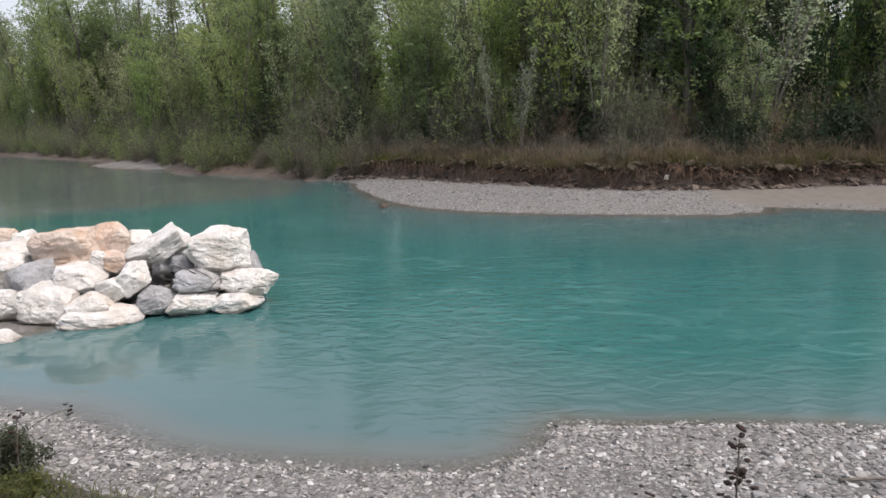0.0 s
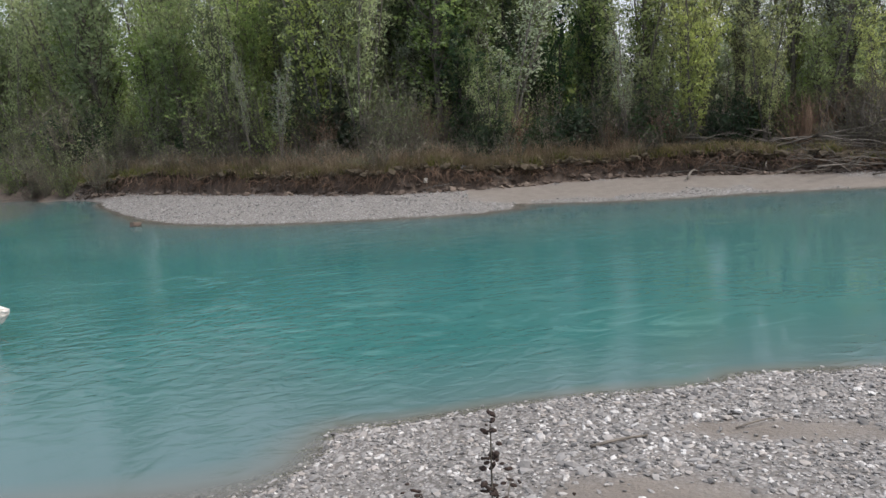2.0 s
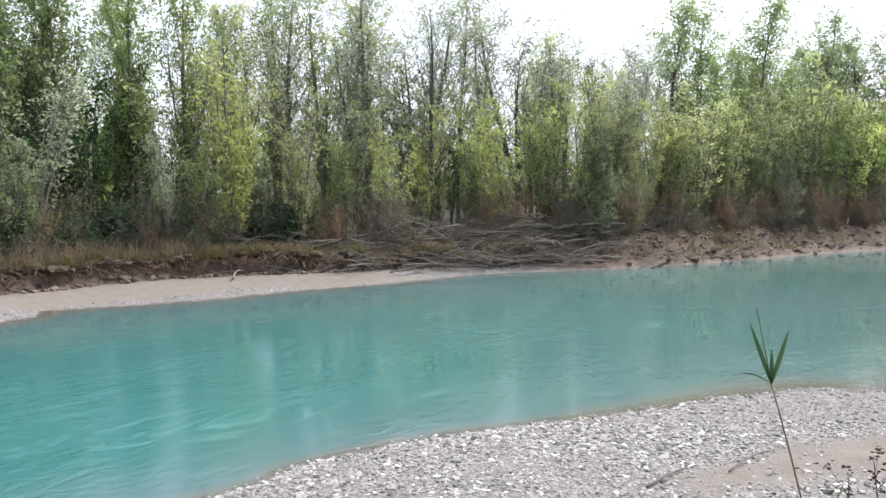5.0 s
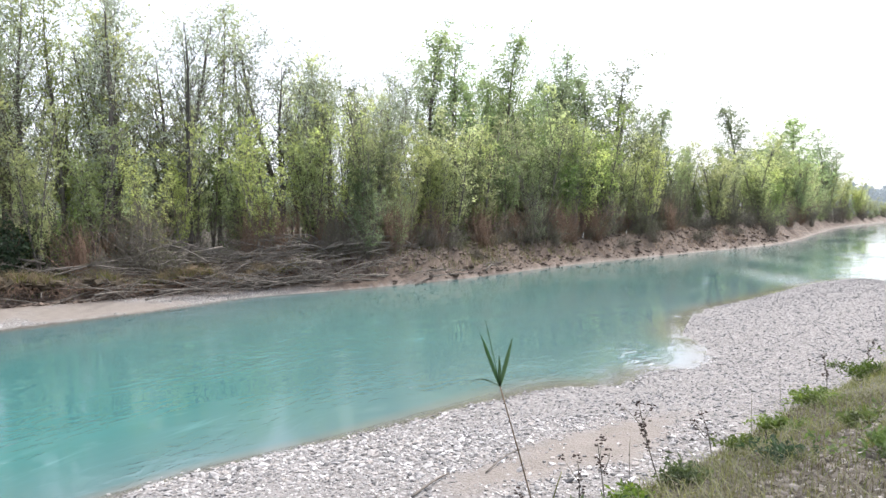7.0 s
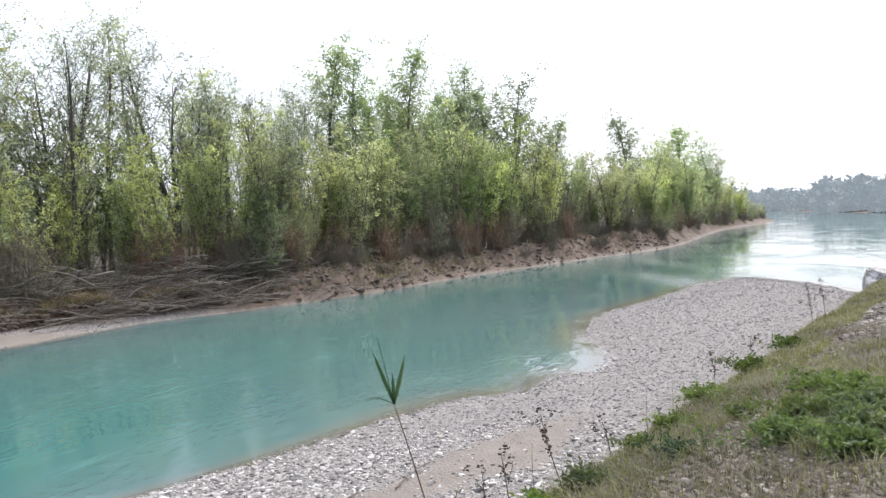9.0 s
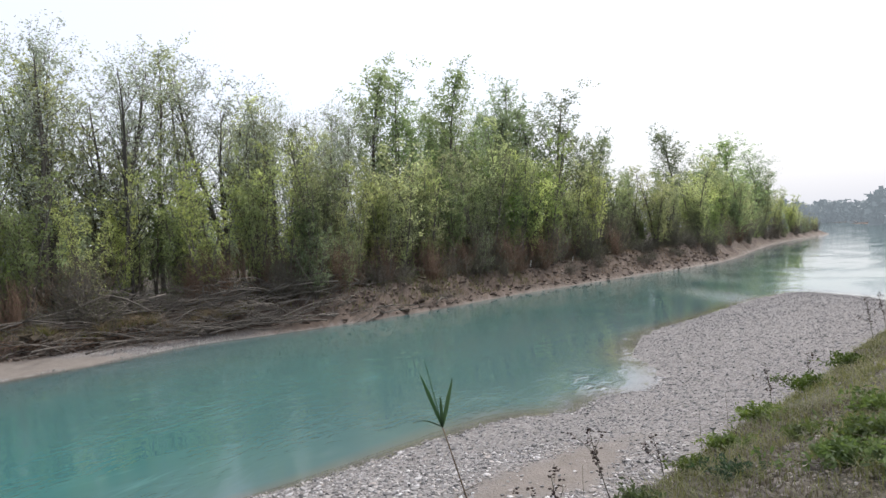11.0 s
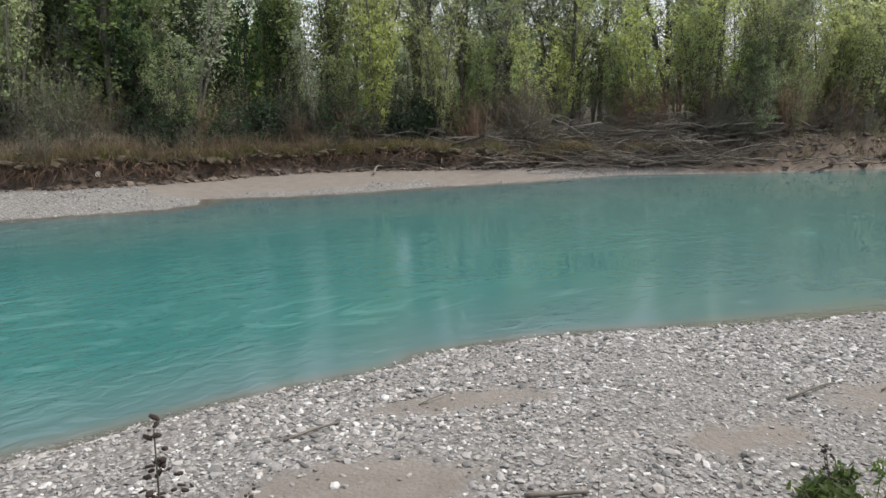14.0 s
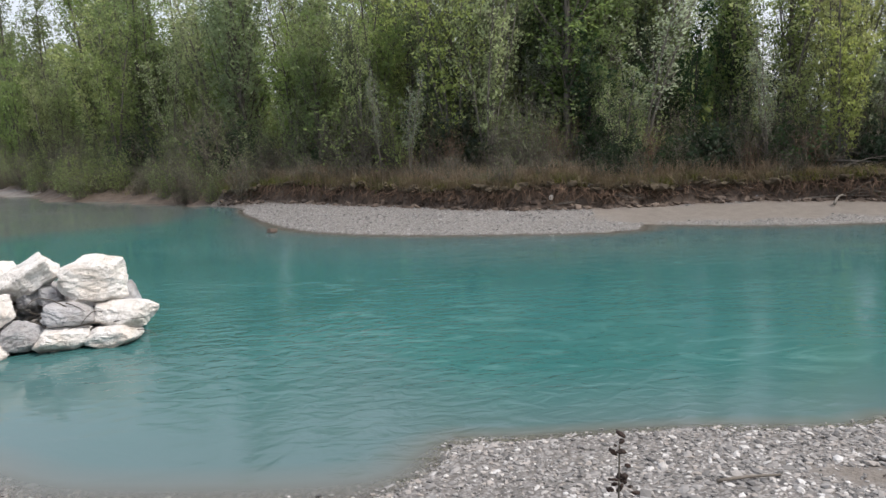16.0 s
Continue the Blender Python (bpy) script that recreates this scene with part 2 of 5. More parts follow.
M_GRASS = leaf_material("grass_blades", (0.056, 0.068, 0.020), (0.185, 0.195, 0.072), 1.25)
M_VERGE_STRAW = leaf_material("verge_straw_blades", (0.085, 0.074, 0.034), (0.230, 0.198, 0.098), 1.0)
M_HERB = leaf_material("herb_leaves", (0.036, 0.062, 0.018), (0.128, 0.190, 0.056), 1.25, 6.0)
M_STRAW = leaf_material("straw_blades", (0.115, 0.088, 0.048), (0.370, 0.295, 0.180), 1.0, 2.5)
M_BARK = bark_material("grey_bark", (0.055, 0.048, 0.040), (0.18, 0.16, 0.135))
M_BARK_DARK = bark_material("dark_bark", (0.028, 0.025, 0.022), (0.085, 0.076, 0.066))
M_BARK_PALE = bark_material("pale_bark", (0.10, 0.09, 0.075), (0.25, 0.225, 0.19))
M_TWIG = bark_material("brown_twigs", (0.060, 0.054, 0.043), (0.180, 0.158, 0.124))
M_TWIG_RED = bark_material("reddish_twigs", (0.100, 0.062, 0.040), (0.250, 0.165, 0.110))
M_DRIFT = bark_material("driftwood", (0.050, 0.043, 0.036), (0.220, 0.195, 0.165))
M_SEED = bark_material("dry_seed_heads", (0.012, 0.008, 0.006), (0.05, 0.028, 0.020), 20)
M_TURF = bark_material("turf_edge", (0.030, 0.022, 0.014), (0.115, 0.090, 0.055), 2.5)
M_CLAY = island_material("bank_soil", ((0.0, (0.050, 0.035, 0.026)), (0.5, (0.120, 0.089, 0.068)), (1.0, (0.205, 0.160, 0.126))), grain=5)


# ---------------------------------------------------------------- mesh tools
rng = np.random.default_rng(7)


class Geo:
    """Collects vertices and faces of one mesh."""

    def __init__(self):
        self.v, self.f, self.k = [], [], 0

    def add(self, verts, faces):
        verts = np.asarray(verts, float)
        self.v.append(verts)
        self.f += [tuple(i + self.k for i in f) for f in faces]
        self.k += len(verts)

    def tube(self, pts, radii, sides=5, caps=True):
        pts = np.asarray(pts, float)
        n = len(pts)
        tang = np.gradient(pts, axis=0)
        tang /= np.linalg.norm(tang, axis=1, keepdims=True) + 1e-9
        ref = np.array([0.0, 0, 1]) if abs(tang[0, 2]) < 0.9 else np.array([1.0, 0, 0])
        a = np.cross(tang, ref)
        a /= np.linalg.norm(a, axis=1, keepdims=True) + 1e-9
        b = np.cross(tang, a)
        ang = np.arange(sides) * 2 * math.pi / sides
        ring = np.cos(ang)[None, :, None] * a[:, None] + np.sin(ang)[None, :, None] * b[:, None]
        v = pts[:, None] + ring * np.asarray(radii, float)[:, None, None]
        faces = [(i * sides + j, i * sides + (j + 1) % sides, (i + 1) * sides + (j + 1) % sides, (i + 1) * sides + j) for i in range(n - 1) for j in range(sides)]
        if caps:
            faces += [tuple(range(sides))[::-1], tuple((n - 1) * sides + j for j in range(sides))]
        self.add(v.reshape(-1, 3), faces)

    def leaves(self, centres, size, r, droop=0.0, long=1.5):
        """A pointed leaf at each centre."""
        c = np.asarray(centres, float)
        n = len(c)
        d = r.normal(size=(n, 3))
        d[:, 2] -= droop
        d /= np.linalg.norm(d, axis=1, keepdims=True)
        e = np.cross(d, r.normal(size=(n, 3)))
        e /= np.linalg.norm(e, axis=1, keepdims=True)
        s = (size * r.uniform(0.6, 1.35, n))[:, None]
        v = np.stack([c - d * s * long * 0.55, c - e * s * 0.42, c + d * s * long * 0.6, c + e * s * 0.42], 1).reshape(-1, 3)
        k = np.arange(n) * 4
        self.add(v, np.stack([k, k + 1, k + 2, k + 3], 1).tolist())

    def mesh(self, name, material, smooth=True):
        me = bpy.data.meshes.new(name)
        me.from_pydata(np.concatenate(self.v).tolist(), [], self.f)
        me.materials.append(material)
        if smooth:
            me.polygons.foreach_set("use_smooth", [True] * len(me.polygons))
        me.update()
        return me


def part(name, geo, material, parent, label="", smooth=True):
    ob = new(name, geo.mesh(name, material, smooth) if isinstance(geo, Geo) else geo)   # or a mesh to share
    ob.parent = parent
    if label:
        ob["label"] = label
    return ob


def thing(name, label, category, group="", at=(0, 0, 0), kind=""):
    ob = new(name)
    ob.location = at
    return tagged(ob, label, category, group, kind)


def curve_points(p0, p1, sag, steps, r, wild=0.06):
    """A bent line from p0 to p1."""
    p0, p1 = np.asarray(p0, float), np.asarray(p1, float)
    t = np.linspace(0, 1, steps)[:, None]
    side = r.normal(size=3) * np.linalg.norm(p1 - p0) * wild
    return p0 + (p1 - p0) * t + side * np.sin(t * math.pi) + np.array([0, 0, sag]) * np.sin(t * math.pi)


# ---------------------------------------------------------------- plan of the river
def smooth_line(pts, step):
    """A rounded line through plan points."""
    p = np.asarray(pts, float)
    out = []
    q = np.vstack([2 * p[0] - p[1], p, 2 * p[-1] - p[-2]])
    for a, b, c, d in zip(q[:-3], q[1:-2], q[2:-1], q[3:]):
        k = min(6, max(1, int(np.linalg.norm(c - b) / step)))
        t = np.linspace(0, 1, k, endpoint=False)[:, None]
        out.append(0.5 * (2 * b + (c - a) * t + (2 * a - 5 * b + 4 * c - d) * t**2 + (3 * b - a - 3 * c + d) * t**3))
    return np.vstack(out + [p[-1:]])


NEAR_SHORE = [
    (-90, 70), (-45, 32), (-26, 17), (-16, 12.6), (-11, 11.2), (-8.2, 10.6), (-6.6, 10.2), (-5.6, 9.6), (-4.5, 8.95), (-2.8, 8.55),
    (-0.6, 8.3), (0.2, 8.42), (0.7, 8.8), (1.0, 9.4), (1.25, 9.72), (2.2, 9.66), (3.8, 9.62), (5.1, 9.5), (6.9, 9.18), (7.5, 9.38),
    (9.9, 8.7), (12.7, 7.2), (16.9, 5.1), (18.3, 4.1), (19, 2.8), (20.4, 2.35), (21.3, 1.9), (21.7, 1.1), (23.6, 0.9), (25.6, 1.3),
    (27.5, 2.0), (30.3, 2.2), (34.2, 1.6), (38.4, -0.1), (46, -3.0), (50, -5.3), (50.3, -6.7), (46, -9.0), (40, -10.6), (38, -12.2), (60, -21.5), (120, -46), (225, -84), (262, -77), (300, -71.5), (370, -73.5), (520, -93), (1600, -340),
]
FAR_SHORE = [
    (-1500, 1300), (-300, 280), (-120, 150), (-75, 110.6), (-46, 84), (-29.5, 66.4), (-25, 59.5), (-19.6, 56.6), (-12.4, 50), (-8.4, 46.4),
    (-7.6, 43), (-4.4, 35.6), (-1.5, 32.4), (2.2, 30.5), (6.6, 29.2), (9.4, 28.6), (10.9, 29.0), (11.3, 30.2), (15.8, 28.2), (21, 27), (26.8, 25.5),
    (31.5, 24.6), (35.7, 21.9), (39.8, 19.6), (45.9, 16.9), (56.6, 13.4), (63.5, 10.4), (75, 5.2), (94.6, -3.1), (128, -9), (160, -15.6), (214, -31.5), (224, -28), (300, 10), (450, -20), (560, -75), (700, -120), (1600, -290),
]
SCARP = [
    (-1500, 1301), (-300, 281), (-120, 150.5), (-75, 111), (-46, 84.5), (-29.4, 67), (-24.7, 60.1), (-19.4, 57.2), (-12.3, 50.7), (-8, 47.2), (-3, 42.6), (0, 40), (4, 36.5),
    (7, 34.7), (11, 33.8), (17.5, 33.4), (23.7, 30.6), (27.6, 28), (33, 25.4), (37, 22.8), (39.8, 20.0), (45.9, 17.3), (56.6, 13.8), (63.5, 10.8), (75, 5.6),
    (94.6, -2.7), (128, -8.6), (160, -15.2), (213, -31.1), (223, -27.6), (300, 11), (450, -19), (560, -74), (700, -119), (1600, -289),
]
near_line = smooth_line(NEAR_SHORE, 0.5)
far_line = smooth_line(FAR_SHORE, 1.0)
scarp_line = smooth_line(SCARP, 1.5)
CREST = np.array([0.927, -0.375])    # along the near embankment
ACROSS = np.array([0.375, 0.927])    # from it towards the river
HERE = np.array([0.3, -0.3])


def inside(points, ring):
    """Which of the points lie within the closed ring."""
    x, y = points[:, 0], points[:, 1]
    out = np.zeros(len(points), bool)
    for (x0, y0), (x1, y1) in zip(ring, np.roll(ring, -1, 0)):
        if y0 == y1:
            continue
        hit = ((y0 > y) != (y1 > y)) & (x < (x1 - x0) * (y - y0) / (y1 - y0) + x0)
        out ^= hit
    return out


def gap_to(points, line):
    """Distance of the points from a line."""
    best = np.full(len(points), 1e9)
    for a, b in zip(line[:-1], line[1:]):
        d = b - a
        t = np.clip(((points - a) @ d) / max(d @ d, 1e-9), 0, 1)
        best = np.minimum(best, ((points - a - t[:, None] * d) ** 2).sum(1))
    return np.sqrt(best)


near_ring = np.vstack([near_line, [(1600, -3000), (-3000, -3000), (-3000, 70)]])
far_ring = np.vstack([far_line, [(1600, 3000), (-1500, 3000)]])
scarp_ring = np.vstack([scarp_line, [(1600, 3000), (-1500, 3000)]])


def ease(x, a, b):
    t = np.clip((x - a) / (b - a), 0, 1)
    return t * t * (3 - 2 * t)


def wave(p, scale, seed, octaves=3):
    """Uneven values about 0 over the plan: value noise in octaves, the coarsest as wide as scale."""
    out, gain = 0, 1.0
    for k in range(octaves):
        q = p / (scale * 0.5**k) + seed * 17.3 + k * 5.1
        i = np.floor(q)
        u = q - i
        u = u * u * (3 - 2 * u)
        h = lambda dx, dy: np.modf(np.abs(np.sin((i[:, 0] + dx) * 127.1 + (i[:, 1] + dy) * 311.7 + seed * 7.7) * 43758.5))[0]
        top = h(0, 0) * (1 - u[:, 0]) + h(1, 0) * u[:, 0]
        low = h(0, 1) * (1 - u[:, 0]) + h(1, 1) * u[:, 0]
        out = out + gain * ((top * (1 - u[:, 1]) + low * u[:, 1]) * 2 - 1)
        gain *= 0.5
    return out / 1.2


def sand_weight(p):
    """Bare sand between the pebbles, on both beaches."""
    w = np.zeros(len(p))
    for cx, cy, rx, ry, turn in ((3.9, 6.1, 1.5, 0.72, -28), (6.6, 7.15, 1.25, 0.42, -32), (12.6, 2.35, 3.3, 0.85, -27), (8.3, 3.9, 0.9, 0.4, -22), (17.5, 31.0, 7.5, 2.0, -10), (24.5, 27.6, 3.6, 1.5, -30)):
        c, s = math.cos(radians(turn)), math.sin(radians(turn))
        q = p - (cx, cy)
        d = np.hypot((q[:, 0] * c + q[:, 1] * s) / rx, (-q[:, 0] * s + q[:, 1] * c) / ry) + 0.35 * wave(p, 1.3, 3)
        w = np.maximum(w, 1 - ease(d, 0.75, 1.15))
    return w


def land(p):
    """Height of the ground, with its cover (sand, soil, litter) and the water's depth measure."""
    n_in, f_in, s_in = inside(p, near_ring), inside(p, far_ring), inside(p, scarp_ring)
    dn, df, ds = gap_to(p, near_line), gap_to(p, far_line), gap_to(p, scarp_line)
    rough = 0.03 * wave(p, 1.7, 1) + 0.02 * wave(p, 0.6, 2)
    dw = np.minimum(dn, df)
    shoal = ease(p[:, 1] - 0.45 * np.minimum(p[:, 0], 0), 29 + 3 * wave(p, 6, 40), 47) * ease(-p[:, 0], 0, 12)
    gentle = 1 - (0.62 * ease(p[:, 0], 8, 20) * ease(p[:, 0], 60, 45) + 0.50 * ease(p[:, 0], 2.5, -0.5)) * (dn < df) - 0.55 * ease(p[:, 0], -9, -5) * ease(p[:, 0], 36, 28) * (df <= dn)
    bed = -np.minimum(0.03 + gentle * (0.16 * np.minimum(dw, 1.5) + 0.11 * np.maximum(dw - 1.5, 0)), 2.0 - 1.91 * shoal)
    bed = np.maximum(bed, 0.07 - 0.10 * np.hypot((p[:, 0] + 11.2) / 1.3, (p[:, 1] - 15.3) / 0.8) ** 2)      # mud at the groyne's foot
    away = p - (-35.5, 71.6)
    islet = 0.20 - 0.20 * np.hypot((away @ (0.72, -0.69)) / 8.5, (away @ (0.69, 0.72)) / 2.2) ** 2      # gravel islet upstream
    bed = np.maximum(bed, islet)
    perp = (p - HERE) @ ACROSS + 0.10 * wave(p, 3.0, 9)
    bank = np.where(perp < 0, 3.02 + 0.02 * np.minimum(-perp, 20), np.where(perp < 3.25, 3.02 - 0.30 * perp, np.maximum(2.045 - 1.15 * (perp - 3.25), -2)))
    bank = bank + 0.05 * wave(p, 1.1, 4) * ease(perp, 5, 3)
    beach = 0.045 + 0.40 * ease(dn, 0, 4.5) + rough * ease(dn, 0, 1)
    zn = np.maximum(beach, bank)
    share = df / (df + ds + 1e-6)
    flat = 0.02 + 0.38 * ease(share, 0, 1) + rough * 0.8 * ease(df, 0, 1)
    ragged = ds + 0.30 * wave(p, 2.2, 6) + 0.12 * wave(p, 0.7, 8)
    width = np.interp(p[:, 0], (-14, -5, 20, 30, 45, 60), (3.2, 0.45, 0.5, 1.6, 1.8, 2.4))
    crown = np.interp(p[:, 0], (-40, 0, 25, 45, 90, 200), (1.4, 1.45, 1.4, 1.8, 2.1, 1.6))
    top = crown + 0.035 * np.minimum(ds, 14) + 0.16 * wave(p, 2.5, 5)
    lumps = np.interp(p[:, 0], (24, 36), (0.16, 0.34)) * wave(p, 0.9, 14) * ease(ds, 0.0, 0.4) * ease(ds, 3.5, 1.5)
    cliff = np.where(s_in, np.maximum(0.32 + (top - 0.32) * ease(ragged, 0.0, width) + lumps, 0.05), flat)
    z = np.where(n_in, zn, np.where(s_in, cliff, np.where(f_in, flat, bed)))
    soil = np.where(s_in | (p[:, 0] > 60), 1.0, np.where(f_in, np.maximum(np.maximum(ease(ds, 1.0, 0.2), ease(p[:, 0], 33, 38)), ease(p[:, 0], -9.5, -11) * ease(np.hypot(p[:, 0] + 41, (p[:, 1] - 80) * 0.8), 4, 6.5)), np.maximum(ease(p[:, 0], 36, 42), ease(p[:, 0], -9.5, -13)) * ease(df, 7, 3)))
    litter = np.where(s_in, ease(ds, width, width + 1.2) * 0.85, np.where(n_in, ease(perp, 4.3, 3.5) * (0.93 + 0.15 * wave(p, 1.2, 11)), 0))
    soil = np.where((islet > 0) & ~n_in & ~f_in, 0.0, soil)
    sand = np.maximum(sand_weight(p), np.where(n_in | f_in, 0, ease(dw, 0.3, 1.5) * 0.25))
    wet = np.where(n_in | f_in, 1 - ease(dw, 0.0, 0.16), ease(islet, 0.08, 0.0))
    return z, np.stack([sand, soil, np.clip(litter, 0, 1)], 1), wet, np.where(n_in | f_in, -z, -bed)


def steps(*runs):
    """Grid lines: runs of (start, end, spacing), with gaps between them growing outwards."""
    out = [np.arange(a, b, s) for a, b, s in runs]
    return np.unique(np.round(np.concatenate(out), 3))


gx = steps((-3000, -600, 400), (-600, -120, 40), (-120, -40, 2), (-40, -14, 1.2), (-14, 58, 0.33), (58, 110, 0.8), (110, 240, 2.2), (240, 700, 30), (700, 3001, 300))
gy = steps((-3000, -300, 300), (-300, -60, 20), (-60, -20, 3), (-20, -6, 0.7), (-6, 48, 0.33), (48, 130, 2.0), (130, 400, 20), (400, 3001, 300))


def grid_sheet():
    px, py = np.meshgrid(gx, gy)
    p = np.stack([px.ravel(), py.ravel()], 1)
    z, cover, wet, depth = land(p)
    nx, ny = len(gx), len(gy)
    i = (np.arange(ny - 1)[:, None] * nx + np.arange(nx - 1)).ravel()
    quads = np.stack([i, i + 1, i + nx + 1, i + nx], 1)
    return p, z, cover, wet, depth, quads


def sheet(name, verts, quads, material):
    me = bpy.data.meshes.new(name)
    me.vertices.add(len(verts))
    me.vertices.foreach_set("co", verts.ravel())
    me.loops.add(quads.size)
    me.loops.foreach_set("vertex_index", quads.ravel())
    me.polygons.add(len(quads))
    me.polygons.foreach_set("loop_start", np.arange(len(quads)) * 4)
    me.polygons.foreach_set("use_smooth", np.ones(len(quads), bool))
    me.update(calc_edges=True)
    me.materials.append(material)
    return me


P, Z, COVER, WET, DEPTH, QUADS = grid_sheet()
me = sheet("ground", np.column_stack([P, Z]), QUADS, M_GROUND)
att = me.color_attributes.new("cover", "FLOAT_COLOR", "POINT")
att.data.foreach_set("color", np.column_stack([COVER, np.ones(len(P))]).ravel())
att = me.attributes.new("wet", "FLOAT", "POINT")
att.data.foreach_set("value", WET)
tagged(new("ground", me), "pebble beaches, sandy bars and earthen river banks", "ground", kind="structure")

ZGRID = Z.reshape(len(gy), len(gx))


def ground_z(p):
    """Height of the built sheet under the points."""
    p = np.asarray(p, float)
    i = np.clip(np.searchsorted(gx, p[:, 0]) - 1, 0, len(gx) - 2)
    j = np.clip(np.searchsorted(gy, p[:, 1]) - 1, 0, len(gy) - 2)
    u = (p[:, 0] - gx[i]) / (gx[i + 1] - gx[i])
    v = (p[:, 1] - gy[j]) / (gy[j + 1] - gy[j])
    return (ZGRID[j, i] * (1 - u) + ZGRID[j, i + 1] * u) * (1 - v) + (ZGRID[j + 1, i] * (1 - u) + ZGRID[j + 1, i + 1] * u) * v


def height(x, y):
    return float(ground_z([(x, y)])[0])


# the river: the cells of the plan that are under water, with a little overlap under the shores
under = (DEPTH > -0.10)[QUADS].any(1)
used = np.unique(QUADS[under])
remap = np.full(len(P), -1)
remap[used] = np.arange(len(used))
me = sheet("river", np.column_stack([P[used], np.zeros(len(used))]), remap[QUADS[under]], M_WATER)
att = me.attributes.new("depth", "FLOAT", "POINT")
att.data.foreach_set("value", np.clip(DEPTH[used], 0, 1.2))
q = P[used]
att = me.attributes.new("riffle", "FLOAT", "POINT")
att.data.foreach_set("value", sum(np.exp(-(((q[:, 0] - cx) * 0.9 + (q[:, 1] - cy) * 0.35) / rx) ** 2 - (((q[:, 1] - cy) * 0.9 - (q[:, 0] - cx) * 0.35) / ry) ** 2) for cx, cy, rx, ry in ((22.6, 2.9, 1.9, 0.5), (50, -1.5, 7, 1.6), (75, 2.5, 14, 1.8))))
att = me.attributes.new("chop", "FLOAT", "POINT")
att.data.foreach_set("value", sum(a * np.exp(-((q[:, 0] - cx) / rx) ** 2 - ((q[:, 1] - cy) / ry) ** 2) for cx, cy, rx, ry, a in ((-1.5, 15.5, 4.5, 3.6, 0.95), (9, 18, 7, 3, 0.3), (3, 12, 3.5, 1.8, 0.8), (10.6, 9.4, 1.6, 0.8, 0.9), (-9, 23, 8, 4, 0.5))))
river = tagged(new("river", me), "milky turquoise river with gentle ripples", "water", kind="structure")
river.visible_shadow = False


# ---------------------------------------------------------------- groyne of boulders
def boulder_mesh(w, d, h, seed, blocky, fine=5):
    """A quarried block: a ball cut by random planes, with chipped, uneven faces."""
    r = np.random.default_rng(seed)
    bm = bmesh.new()
    bmesh.ops.create_icosphere(bm, subdivisions=fine, radius=1)
    v = np.array([x.co[:] for x in bm.verts])
    axes = [np.array(a, float) for a in ((1, 0, 0), (-1, 0, 0), (0, 1, 0), (0, -1, 0), (0, 0, 1), (0, 0, -1))]
    normals = [a + r.normal(size=3) * 0.16 for a in axes] + list(r.normal(size=(14, 3)))
    offs = [1.0] * 6 + list(r.uniform(0.80, 1.22, 14) + 0.16 * blocky)
    inverse = np.zeros(len(v))
    for nrm, o in zip(normals, offs):
        c = v @ (nrm / np.linalg.norm(nrm))
        inverse += (np.maximum(c, 0) / o) ** 30          # many planes blended, so that the edges are worn round
    radius = np.minimum(inverse ** (-1 / 30), 1.36) * 0.90
    pts = v * radius[:, None]
    for k, (vert, p) in enumerate(zip(bm.verts, pts)):
        q = Vector(p)
        n1 = noise.fractal(q * 1.3 + Vector((seed, 0, 0)), 0.8, 2.0, 4)
        n2 = noise.fractal(q * 5.0 + Vector((0, seed, 0)), 0.9, 2.0, 3)
        q *= 1 + 0.09 * n1 + 0.042 * n2
        vert.co = (q.x * w / 2, q.y * d / 2, q.z * h / 2)
    me = bpy.data.meshes.new("boulder")
    bm.to_mesh(me)
    bm.free()
    return me


boulder_count = 0


def boulder(x, y, z, w, h, material, look_of, tilt=0.0, turn=0.0, deep=0.9, blocky=0.5):
    global boulder_count
    boulder_count += 1
    me = boulder_mesh(0.97 * w, max(0.6 * w, min(w * deep, 1.5)), 0.95 * h, 100 + boulder_count, blocky)
    me.materials.append(material)
    ob = new("boulder", me)
    ob.matrix_world = pose(x - 0.04, y, z - 0.03, random.uniform(-6, 6), tilt, turn)
    tagged(ob, look_of, "boulder", "boulders of the groyne")


WHITE = "white limestone boulder in a riverside groyne"
GREY = "grey limestone boulder in a riverside groyne"
RUST = "rust-stained limestone block on a riverside groyne"
boulder(-6.41, 17.3, 1.40, 1.66, 1.02, M_ROCK_WHITE, "large white limestone block crowning the groyne", 3, 10, 0.8, 0.9)
boulder(-7.94, 17.3, 1.45, 1.62, 0.84, M_ROCK_WHITE, "tilted white limestone slab on the groyne", -27, -8, 0.8, 0.8)
boulder(-10.22, 17.3, 1.55, 1.68, 1.04, M_ROCK_ORANGE, RUST, 2, 6, 0.8, 1.0)
boulder(-9.36, 17.7, 1.62, 0.92, 1.02, M_ROCK_ORANGE, RUST, 8, 30)
boulder(-8.98, 18.4, 1.30, 1.00, 1.0, M_ROCK_WHITE, WHITE, 0, 50)
boulder(-8.90, 16.95, 1.2, 0.62, 0.56, M_ROCK_ORANGE, RUST, 15, 20)
boulder(-5.72, 16.9, 0.62, 1.40, 0.66, M_ROCK_WHITE, "long pale limestone block jutting over the water", 4, -6, 0.7, 1.0)
boulder(-6.78, 16.6, 0.72, 1.14, 0.64, M_ROCK_GREY, GREY, 3, 4)
boulder(-6.62, 17.0, 1.05, 0.68, 0.58, M_ROCK_WHITE, WHITE, 0, 40)
boulder(-7.40, 17.2, 1.05, 0.60, 0.55, M_ROCK_GREY, GREY, 10, 10)
boulder(-7.85, 17.2, 1.0, 0.60, 0.58, M_ROCK_GREY, GREY, -12, 60)
